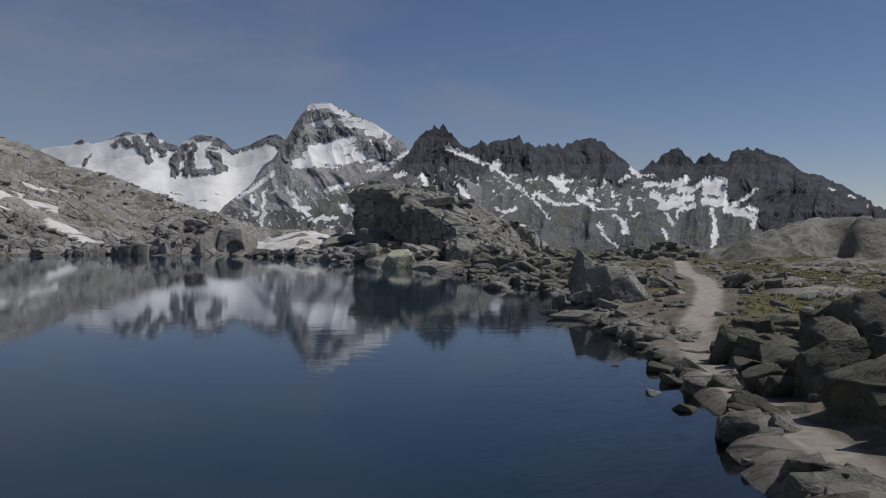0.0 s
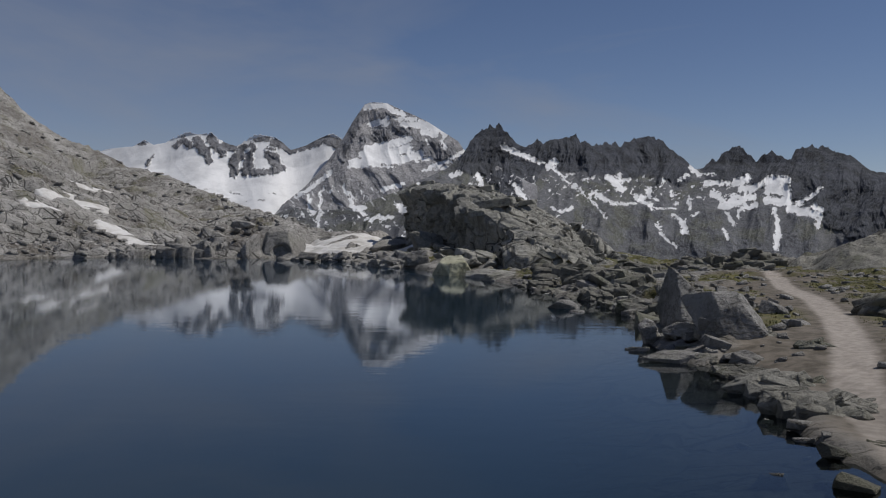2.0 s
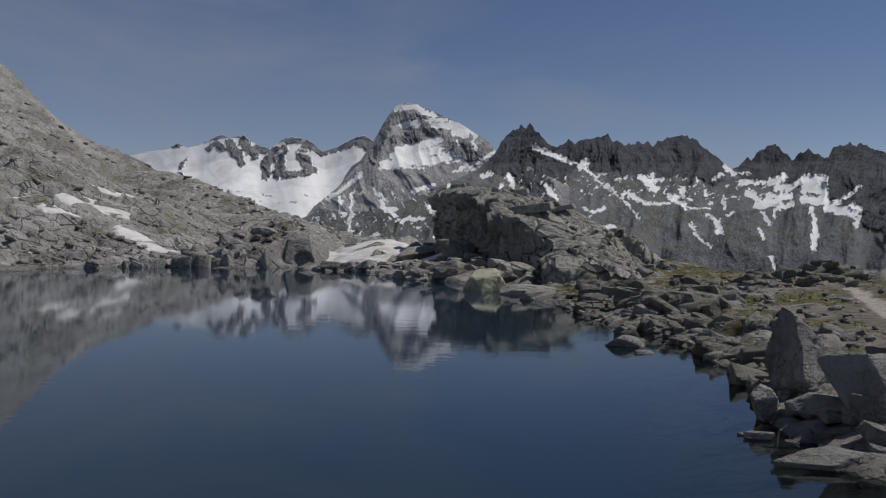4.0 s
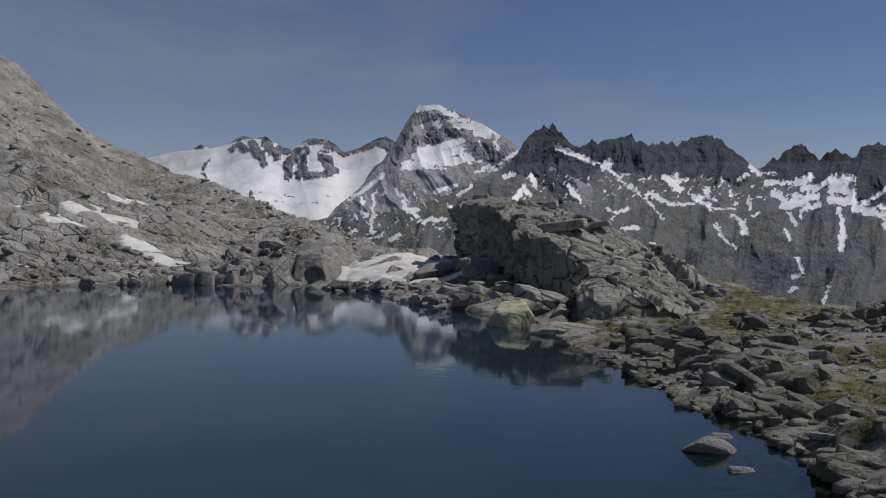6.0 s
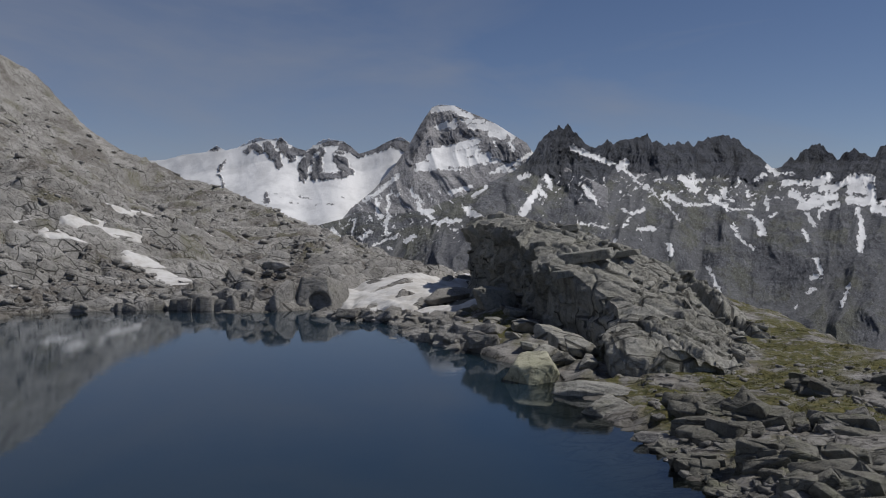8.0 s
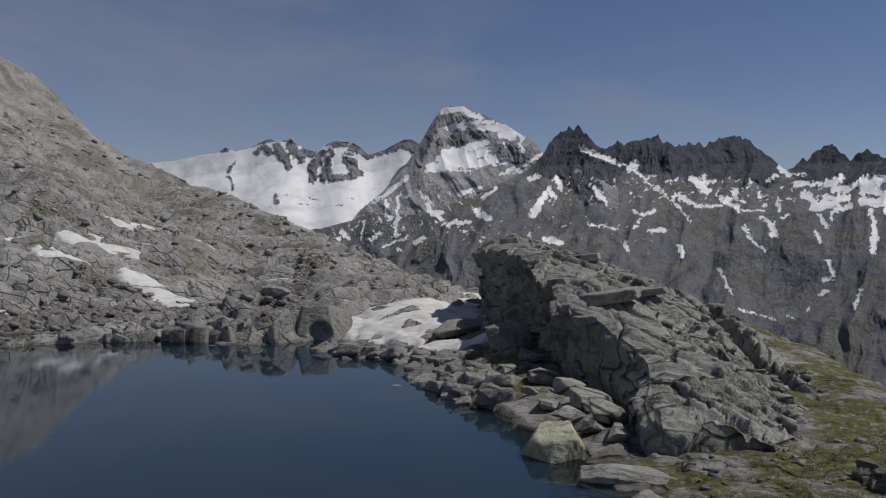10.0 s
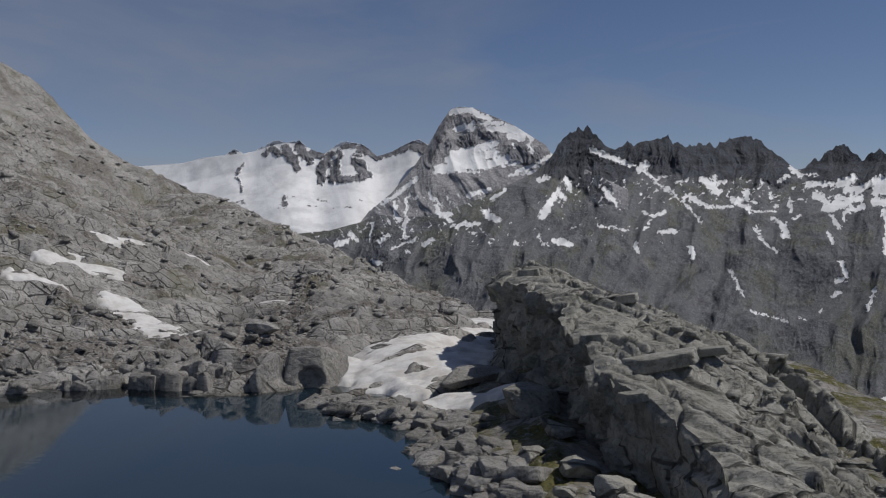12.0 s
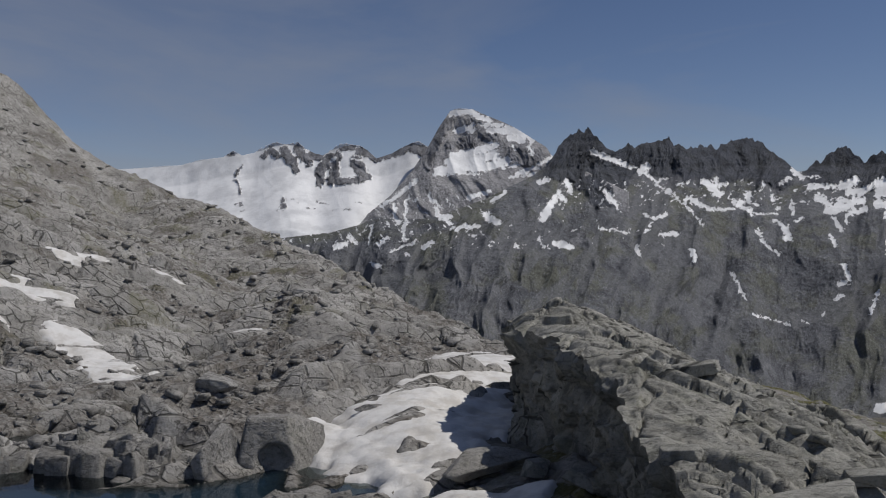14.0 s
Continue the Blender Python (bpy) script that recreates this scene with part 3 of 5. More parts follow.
def neve_cliffs(U, V, below):
    return smooth(0.4, 0.6, stroke_mask(U, V, NEVE_ROCKS_A + NEVE_ROCKS_B))


def peak_cliffs(U, V, below):
    return smooth(0.25, 0.6, stroke_mask(U, V, PEAK_DARK))


def ridge_cliffs(U, V, below):
    """Dark rock walls under the crest, deepest at the near tooth and along the last mass of the ridge."""
    deep = np.interp(U, [-60, -40, -10, 12, 30, 50, 130, 150, 205, 225, 235, 260, 320, 335, 365, 420, 600], [0, 20, 62, 74, 60, 34, 34, 44, 36, 6, 16, 34, 30, 52, 80, 100, 110])
    return smooth(deep + 3, deep - 3, below) * smooth(-62, -45, U)


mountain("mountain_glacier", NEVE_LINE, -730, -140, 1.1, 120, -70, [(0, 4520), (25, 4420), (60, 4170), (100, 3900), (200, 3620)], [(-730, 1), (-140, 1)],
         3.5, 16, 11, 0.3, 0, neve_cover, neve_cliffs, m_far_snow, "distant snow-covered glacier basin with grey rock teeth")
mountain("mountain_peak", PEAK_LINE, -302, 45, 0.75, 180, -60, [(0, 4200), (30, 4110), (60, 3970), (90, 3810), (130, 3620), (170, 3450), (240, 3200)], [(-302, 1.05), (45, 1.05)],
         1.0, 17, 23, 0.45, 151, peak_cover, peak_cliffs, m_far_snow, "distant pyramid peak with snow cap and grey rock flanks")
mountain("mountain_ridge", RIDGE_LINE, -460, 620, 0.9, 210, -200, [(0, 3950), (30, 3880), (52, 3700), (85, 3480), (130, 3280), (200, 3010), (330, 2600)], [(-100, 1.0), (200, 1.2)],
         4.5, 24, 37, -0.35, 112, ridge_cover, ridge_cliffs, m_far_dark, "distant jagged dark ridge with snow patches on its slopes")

# ---------------------------------------------------------------- the near ground
SHORE = [(7.5, -15), (8.4, 10), (9.0, 25), (9.8, 31), (10.9, 39.5), (11.4, 45), (11.2, 52), (10.4, 58), (10.6, 63), (11.4, 71), (11, 79), (10.4, 86),
         (8.4, 90), (7.1, 97), (6, 102.6), (4.6, 106), (2.6, 114), (1.6, 121), (-1.6, 129), (-6.2, 140), (-11.8, 147.5), (-14.8, 155), (-16.8, 166),
         (-23.5, 171.5), (-29.5, 174.5), (-34.8, 182), (-38.6, 194.5), (-41.8, 189), (-46, 185), (-53, 183.2), (-62, 183), (-68, 178),
         (-76, 168), (-88, 150), (-104, 110), (-110, 40), (-95, -25), (-50, -45), (-10, -40), (7.5, -15)]
TRAIL = [(10.4, 14), (10.5, 24), (10.8, 28.5), (11.1, 33), (12.0, 39.5), (13.6, 46.5), (16.8, 55), (20, 65), (23.2, 77), (25, 88), (28, 100), (31, 112), (34, 130)]
TRAIL_SIDE = [(21.5, 68), (26, 62), (30, 55), (36, 50)]
SPURS = [  # crest lines (x, y, z) and how steeply the ground falls away from them
    (0.16, [(-36, 285, 2), (-61, 341, 4), (-138, 461, 20.5), (-186, 511, 35.5), (-234, 562, 49), (-277, 561, 67), (-303, 557, 84), (-340, 560, 119), (-420, 540, 166), (-600, 500, 235)]),
    (0.36, [(-420, 520, 140), (-262, 410, 56), (-172, 325, 34), (-143, 265, 26), (-128, 225, 14), (-112, 190, 5)]),
    (0.24, [(-104, 365, 11), (-80, 318, 11.5), (-62, 288, 8), (-48, 262, 5.2), (-43, 228, 4.2), (-46, 205, 4.5)]),
    (0.16, [(-26, 191, 2.3), (-28, 212, 4.6), (-27, 245, 3.8), (-24, 270, 1.5)]),
    (0.4, [(-5, 146, 1.5), (-7, 163, 3.0), (-9, 186, 3.8), (-10, 200, 3.4)]),
    (0.55, [(-74, 190, 2.2), (-62, 196, 4.2), (-52, 203, 5.4), (-43, 200, 3.6)]),
]
BRINK = [(300, 60), (120, 108), (80, 128), (54, 136), (40, 138), (31, 143), (28, 150), (29, 185), (27, 215), (20, 242), (0, 262), (-26, 284), (-52, 345), (-130, 468), (-178, 519), (-230, 571), (-278, 571), (-308, 568), (-345, 572), (-420, 556), (-900, 500)]


def shore_distance(x, y):
    """Metres from the lake's edge: positive on land."""
    d, _, _ = polyline(x, y, SHORE)
    inside = np.zeros(np.shape(x), bool)
    for (x0, y0), (x1, y1) in zip(SHORE[:-1], SHORE[1:]):
        if y0 != y1:
            cross = ((y0 > y) != (y1 > y)) & (x < (x1 - x0) * (y - y0) / (y1 - y0) + x0)
            inside ^= cross
    return np.where(inside, -d, d)


def ground_parts(x, y):
    wob = 1.2 * fbm(x / 5, y / 5, 4, 3)
    d = shore_distance(x, y) + wob * 0.35
    right = smooth(-30, 0, x)
    # lake bed and the strip of land round the lake
    bed = -0.15 - 0.16 * np.clip(-d, 0, 60) - 1.4 * smooth(6, 18, -d)
    land = 0.02 + 0.16 * np.clip(d, 0, 3) + 0.3 * smooth(2, 7, d) + 0.02 * np.clip(d - 4, 0, 60)
    z = np.where(d > 0, land, bed)
    # spurs of the far shore
    hill = np.full(np.shape(x), -50.0)
    for slope, pts in SPURS:
        dist, val, _ = polyline(x, y, pts)
        hill = np.maximum(hill, val - slope * dist)
    hill = np.where(d > 0, np.where(hill > 0, hill * smooth(0, 7, d), hill), -50)
    z = np.maximum(z, hill) + 0.8 * np.exp(-np.abs(z - hill) / 1.5) * (hill > -40) * (d > 0)
    # the plateau ends at a brink and falls into the valley
    _, _, sb = polyline(x, y, BRINK)
    sb = -sb
    over = np.clip(-sb, 0, 2000)
    z = z - 7.0 * smooth(6, -25, sb) * (x > -20) - np.minimum(0.75 * np.clip(over - 3, 0, 1e4), 540 + 0.02 * over)
    return z, d, sb


def plates(p, q, width, seed, warp=0.35):
    """Tilted plates of rock, one overlapping the next, that run along p."""
    v = (q + warp * width * fbm(p / (4 * width), q / (2 * width), 4, seed)) / width
    k = np.floor(v)
    f = v - k
    amp = 0.35 + hash01(k, np.floor(p / (7 * width) + hash01(k, 0, seed + 1)), seed + 2)
    return amp * (f - 0.5) - amp * smooth(0.8, 1.0, f)


def rough_ground(x, y, z, d, sb):
    """Broken rock, rubble and soil laid on the smooth ground."""
    left = smooth(-8, -22, x)
    far = smooth(150, 185, y) * left
    tr, _, _ = polyline(x, y, TRAIL)
    ts, _, _ = polyline(x, y, TRAIL_SIDE)
    trail = np.maximum(smooth(0.9 + 0.6 * smooth(32, 48, y), 0.15, tr), 0.7 * smooth(0.8, 0.2, ts))
    wide = smooth(5.5, 1.0, tr)
    land = smooth(-1.0, 2.2, d)
    # large whalebacks and ledges on the far shore
    ca, sa = math.cos(0.6), math.sin(0.6)
    p, q = x * ca + y * sa, -x * sa + y * ca
    wx, wy = 2.5 * fbm(x / 14, y / 14, 3, 21), 2.5 * fbm(x / 14, y / 14, 3, 22)
    f1, e1 = facets((p + wx) / 17, (q + wy) / 9, 31)
    f2, e2 = facets((p + 0.6 * wx) / 6.0, (q + 0.6 * wy) / 3.4, 41)
    f3, e3 = facets((p + 0.3 * wx) / 2.1, (q + 0.3 * wy) / 1.3, 51)
    hill = land * far
    bare = smooth(-0.2, -0.02, fbm(x / 26, y / 22, 4, 61) + 0.25 * smooth(4, 14, z))
    swell = fbm(x / 22, y / 14, 3, 65)
    out = hill * (1.7 * f1 + 1.6 * swell - 0.8 + (0.5 - 0.3 * bare) * f2 + (0.03 + 0.4 * (1 - bare)) * f3)
    pillow = np.sqrt(smooth(0.0, 0.4, e1))
    out = out + hill * bare * (1.5 * pillow - 1.1 + 0.06 * np.sqrt(smooth(0.0, 0.35, e2)))
    out = out + hill * bare * (2.2 * plates(p, -q, 7.5, 67, 0.12) + 3.6 * plates(p, -q, 19.0, 69, 0.12) + 0.7 * plates(p, -q, 3.1, 68, 0.1))
    out = out - hill * (0.3 * smooth(0.07, 0.0, e2) + 1.0 * smooth(0.05, 0.0, e1)) * bare
    # ledges and stones of the near shore
    near = land * (1 - far) * (1 - wide * smooth(120, 80, y))
    out = out + near * (0.35 * f2 + 0.25 * f3 + 0.35 * fbm(x / 6, y / 6, 4, 71) + 0.14 * plates(q, p, 2.4, 73))
    lumps = smooth(0.12, 0.5, fbm(x / 7.5 + 4, y / 7.5, 3, 77)) * smooth(7.0, 2.0, np.abs(d - 1.5)) * smooth(1.2, 2.2, tr)
    out = out + (1 - far) * land * lumps * smooth(1.0, 2.5, d) * (0.3 + 0.4 * f2 + 0.3 * f3)
    out = out + (1 - land) * (0.22 * f2 + 0.2 * f3)
    out = np.where(tr < 3, np.maximum(out, (0.3 - z) * smooth(3, 1.5, tr) * smooth(-0.2, 0.6, d)), out)
    out = out - 0.06 * trail + 0.05 * fbm(x / 0.9, y / 0.9, 3, 83) * land
    out = out * smooth(900, 300, np.hypot(x, y - 150)) + smooth(250, 600, np.hypot(x, y - 150)) * 2.5 * fbm(x / 40, y / 40, 4, 87)
    # what covers it
    grassy = smooth(-0.3, 0.15, fbm(x / 9, y / 9, 4, 101)) * (1 - far) * smooth(1.0, 3.0, d) * (1 - smooth(1.3 + smooth(30, 45, y), 0.8, tr)) * smooth(45, 15, -np.minimum(sb, 0) + 15)
    grassy = np.maximum(grassy, 0.45 * left * smooth(0.25, 0.6, fbm(x / 13, y / 13, 4, 111)) * smooth(10, 30, d) * smooth(3, 9, z))
    soil = np.clip((1 - far) * smooth(7, 2, tr) * land + 0.5 * (1 - far) * land * smooth(0.0, 0.4, fbm(x / 5, y / 5, 4, 121)), 0, 1)
    rubble = np.clip(far * (1 - bare) + 0.35 * (1 - far), 0, 1) * land
    wet = smooth(0.5, -0.1, z + out) * smooth(-3.5, 0, d)
    return z + out, {"grass": grassy, "soil": soil, "rubble": rubble, "path": trail, "wet": wet}


def spaced(stops):
    """Coordinates from stops of (place, spacing there)."""
    out = [stops[0][0]]
    at, gap = np.array(stops).T
    while out[-1] < at[-1]:
        out.append(out[-1] + np.interp(out[-1], at, gap))
    return np.array(out)


gx = spaced([(-5000, 900), (-900, 90), (-420, 7), (-260, 1.1), (-140, 0.55), (-20, 0.42), (4, 0.26), (24, 0.24), (45, 0.5), (70, 0.9), (140, 5), (420, 40), (1600, 200), (5000, 900)])
gy = spaced([(-5000, 900), (-900, 200), (-60, 15), (8, 0.45), (20, 0.28), (60, 0.3), (110, 0.38), (190, 0.42), (260, 0.55), (340, 0.8), (480, 1.6), (640, 5), (900, 40), (1600, 150), (5000, 900)])
GX, GY = np.meshgrid(gx, gy)
Z0, SD, SB = ground_parts(GX, GY)
GZ, cover = rough_ground(GX, GY, Z0, SD, SB)
me = grid_mesh("ground", GX, GY, GZ, cover)
ground = tagged(part("ground", me, m_terrain), "rocky alpine ground with rubble, thin grass and a dusty trail", "ground", kind="structure")


def height(x, y):
    """The ground's height at single places."""
    x, y = np.atleast_1d(np.asarray(x, float)), np.atleast_1d(np.asarray(y, float))
    i = np.clip(np.searchsorted(gx, x) - 1, 0, len(gx) - 2)
    j = np.clip(np.searchsorted(gy, y) - 1, 0, len(gy) - 2)
    u, v = (x - gx[i]) / (gx[i + 1] - gx[i]), (y - gy[j]) / (gy[j + 1] - gy[j])
    return GZ[j, i] * (1 - u) * (1 - v) + GZ[j, i + 1] * u * (1 - v) + GZ[j + 1, i] * (1 - u) * v + GZ[j + 1, i + 1] * u * v


# ---------------------------------------------------------------- the lake
lx, ly = spaced([(-135, 2.5), (-20, 1.2), (2, 0.6), (16, 0.5)]), spaced([(-70, 4), (0, 1.5), (110, 1.0), (202, 0.8)])
LX, LY = np.meshgrid(lx, ly)
ld = shore_distance(LX, LY)
deep = np.where(LX > -2, smooth(0.2, 8, -ld), smooth(0.0, 3.0, -ld))
me = grid_mesh("water", LX, LY, 0 * LX, {"deep": deep})
tagged(part("water", me, m_water), "still dark blue mountain lake mirroring the peaks", "lake", kind="structure")

# ---------------------------------------------------------------- the rock outcrop
EDGE = [(34, 141, -2.5), (27, 136, -0.6), (20, 131.5, 0.6), (13.5, 127.5, 1.4), (8.5, 124.6, 2.2), (5.8, 123.8, 2.9), (4.6, 125.2, 3.6), (4.4, 128.5, 4.0), (5.2, 133, 4.5), (5.8, 138, 5.3), (5.0, 141.5, 6.3), (3.2, 145, 7.5), (0.8, 148.3, 8.7), (-1.9, 151.2, 9.6), (-3.6, 157, 10.3), (-4.6, 163, 11.2), (-5.6, 171, 12.7), (-8, 182, 13.7), (-11.5, 192, 14.2), (-15.6, 200, 14.2), (-16.6, 207, 14.3), (-15.4, 216, 14.3), (-13, 228, 13), (-8, 242, 8), (4, 256, 1)]
RIB = [(4, 200), (12.5, 190), (16.6, 184), (18.8, 168), (20.5, 152), (23, 143)]    # a second rib of rock along the outcrop's far flank


def outcrop_height(x, y):
    """The outcrop's back: a whaleback that rolls away from its edge, split by long joints into plates that step down its flank."""
    s, ze, side = polyline(x, y, EDGE[5:])
    s = np.where(side > 0, s, 0) + 0 * ze
    s = np.where((y < 125) | (side > 0), np.maximum(s, np.hypot(np.maximum(x - 5.8, 0), np.minimum(y - 123.8, 0))), s)
    ca, sa = math.cos(-0.62), math.sin(-0.62)
    wx, wy = 0.6 * fbm(x / 9, y / 9, 2, 205), 0.6 * fbm(x / 9, y / 9, 2, 206)
    p, q = (x + wx) * ca + (y + wy) * sa, -(x + wx) * sa + (y + wy) * ca
    top = ze + 0.1 * np.clip(s, 0, 4) - 0.0155 * s ** 2 - 0.17 * s * smooth(162, 142, y) - 0.5 * smooth(1.4, 0, s) + 1.5 * np.exp(-((x + 8) / 7) ** 2 - ((y - 211) / 13) ** 2)
    _, _, sr = polyline(x, y, RIB)
    sr = -sr + 0.8 * fbm(x / 4, y / 4, 3, 209)
    low = smooth(24, -4, sr) * smooth(200, 188, y)
    top = top + 2.3 * smooth(-0.5, 0.7, sr) * low - 1.0 * smooth(-4, -0.5, sr) * smooth(0.4, -0.4, sr)
    # broad plates, then narrower ones, each with an open joint on its low side
    f1, e1 = facets(p / 9.0, q / 4.2, 211, 1.3)
    f2, e2 = facets(p / 3.6, q / 1.5, 221, 1.4)
    f3, e3 = facets(p / 1.3, q / 0.6, 231, 1.3)
    broken = smooth(-0.15, 0.3, fbm(x / 9, y / 9, 3, 233) + 0.35 * smooth(10, 22, s))     # smooth swells here, shattered rock there
    rim = 0.45 + 0.55 * smooth(0, 3, s)
    top = top + rim * (0.85 * f1 + 0.9 * plates(p, -q, 4.6, 246, 0.1) + (0.18 + 0.42 * broken) * f2 + (0.2 + 0.55 * broken) * plates(p + 3, -q, 1.7, 247, 0.08) + (0.03 + 0.2 * broken) * f3)
    top = top - 0.7 * smooth(0.07, 0.0, e1) - (0.12 + 0.3 * broken) * smooth(0.08, 0, e2) - 0.1 * broken * smooth(0.1, 0, e3) + 0.06 * fbm(x / 1.6, y / 1.6, 4, 241)
    # long cracks across the plates
    v = (p * 0.9 + 0.35 * q + 1.6 * fbm(x / 6, y / 6, 3, 251)) / 5.5
    return top - 0.5 * smooth(0.035, 0.0, np.abs(v - np.round(v))) * smooth(-0.2, 0.15, fbm(p / 8, q / 3, 2, 253)), s


OUT = np.array([0.93, 0.37])                       # the way down the back
ep = np.array(EDGE)
el = np.r_[0, np.cumsum(np.hypot(*np.diff(ep[:, :2], axis=0).T))]
et = np.arange(0, el[-1], 0.22)
ex, ey = (np.interp(et, el, ep[:, k]) for k in range(2))
kern = np.ones(15) / 15
ex, ey = (np.convolve(np.pad(v, 7, "edge"), kern, "valid") for v in (ex, ey))
eyy = ey.copy()
wig = 0.6 * fbm(et / 5, et * 0 + 1.7, 3, 271) + 0.9 * facets(et / 4.5, et * 0 + 0.5, 273)[0]
wig = wig * (0.25 + 0.75 * smooth(148, 160, eyy))
ex, ey = ex + wig * OUT[0], ey + wig * OUT[1]
tq = spaced([(0, 0.12), (2, 0.2), (25, 0.28), (50, 0.5)])
TX, TY = ex[:, None] + OUT[0] * tq, ey[:, None] + OUT[1] * tq
TZ, _ = outcrop_height(TX, TY)
TZ = TZ - 2 * smooth(4, 0.5, et)[:, None]               # its low end dips under the ground
tw = np.arange(0.15, 16.5, 0.2)[::-1]                 # metres down the face
lip = TZ[:, :1]
T, Hd = et[:, None] + 0 * tw, tw + 0 * et[:, None]
YY = eyy[:, None] + 0 * tw
c1, k1 = facets((T + 0.35 * Hd) / 6.0, (Hd - 0.2 * T) / 3.4, 281)
c2, _ = facets((T + 0.35 * Hd) / 2.2, (Hd - 0.2 * T) / 1.4, 283)
front = smooth(158, 149, YY)                         # a smooth bulging wall in front, broken rock farther on
bulge = (0.2 * smooth(0, 0.5, Hd) - 0.1 * np.clip(Hd - 0.6, 0, 12)) * smooth(121, 126, YY)
step = 0.9 * smooth(4.1, 3.5, lip - Hd + 0.4 * fbm(T / 6, Hd / 6, 2, 291)) * smooth(149, 143, YY) * smooth(126, 132, YY)     # a lower block stands out in front
nook = 0.1 * Hd - 1.6 * smooth(0.6, 2.6, Hd) + 0.8 * fbm(T / 9, Hd / 7, 3, 287)
outward = front * (bulge + step + 0.35 * fbm(T / 5, Hd / 4, 4, 289)) + (1 - front) * nook
inset = -outward + (1 - 0.85 * front) * (1.7 * c1 + 0.7 * c2) + 0.12 * front * c1 - 0.35 * smooth(0.08, 0, k1)
inset = inset * smooth(0, 0.7, Hd) * smooth(6, 14, T)
AWAY = np.array([0.97, 0.25])
FX, FY, FZ = ex[:, None] + AWAY[0] * inset, ey[:, None] + (AWAY[1] + 0.35 * front) * inset, lip - Hd
outcrop = tagged(new("rock_outcrop"), "large fissured grey granite outcrop with a sheer shaded face", "rock")
FX, FY, FZ = np.hstack([FX, TX[:, :1]]), np.hstack([FY, TY[:, :1]]), np.hstack([FZ, TZ[:, :1]])
for name, X, Y, Z, label in (("face", FX, FY, FZ, "dark steep rock face"), ("back", TX, TY, TZ, "rounded fissured rock back")):
    Z = np.maximum(Z, ground_parts(X, Y)[0] - 3.0)
    part(name, grid_mesh(name, X, Y, Z, flip=True), m_outcrop, outcrop, label)


def outcrop_z(x, y):
    return outcrop_height(np.atleast_1d(np.asarray(x, float)), np.atleast_1d(np.asarray(y, float)))[0]


# ---------------------------------------------------------------- boulders
def unit_sphere(level):
    bm = bmesh.new()
    bmesh.ops.create_icosphere(bm, subdivisions=level, radius=1.0)
    co = np.array([v.co[:] for v in bm.verts])
    faces = np.array([[v.index for v in f.verts] for f in bm.faces])
    bm.free()
    return co, faces


SPHERES = {k: unit_sphere(k) for k in (5,)}


def stone_shape(seed, level, cuts=11, flat=0.0, rough=0.02, planes=(), dent=None):
    """An angular block: a ball cut by random planes, with worn edges and a grain."""
    rng = np.random.default_rng(seed)
    co, faces = SPHERES[level]
    n = rng.normal(size=(cuts, 3))
    n[:, 2] *= 1 - 0.4 * flat
    n /= np.linalg.norm(n, axis=1)[:, None]
    n = np.vstack([n, [[0, 0, 1], [0, 0, -1]]]) if flat > 0 else n
    off = rng.uniform(0.5, 0.92, len(n))
    if planes:
        given = np.array([p[:3] for p in planes], float)
        n = np.vstack([n, given / np.linalg.norm(given, axis=1)[:, None]])
        off = np.r_[np.maximum(off, 0.85), [p[3] for p in planes]]
    dots = np.maximum(co @ n.T, 1e-3)
    r = np.minimum((off / dots).min(1), 1.35)
    if dent:
        toward = co @ np.array(Vector(dent[:3]).normalized())
        r = r * (1 - dent[4] * smooth(dent[3], dent[3] + 0.06, toward))
    r = r * (1 + rough * rng.normal(size=len(r)) * (level > 2)) + 0.022 * fbm(co[:, 0] * 4 + seed, co[:, 1] * 4 + co[:, 2] * 3, 4, seed % 97)
    return co * r[:, None], faces


def stone(name, at, size, turn=(0, 0, 0), seed=1, material=None, label="", group="", cuts=11, level=5, flat=0.3, sink=0.15, category="boulder", planes=(), dent=None):
    """One boulder of the given length, depth and height that stands on the ground, a little sunk in."""
    co, faces = stone_shape(seed, level, cuts, flat, 0.004, planes, dent)
    co = co * (np.array(size) / 2)
    co = co @ np.array(Euler([radians(a) for a in turn]).to_matrix()).T
    zmin = co[:, 2].min()
    me = bpy.data.meshes.new(name)
    raw_mesh(me, co - [0, 0, zmin + sink * size[2]], faces)
    ob = part(name, me, material or m_rock)
    ob.location = at
    return tagged(ob, label, category, group)


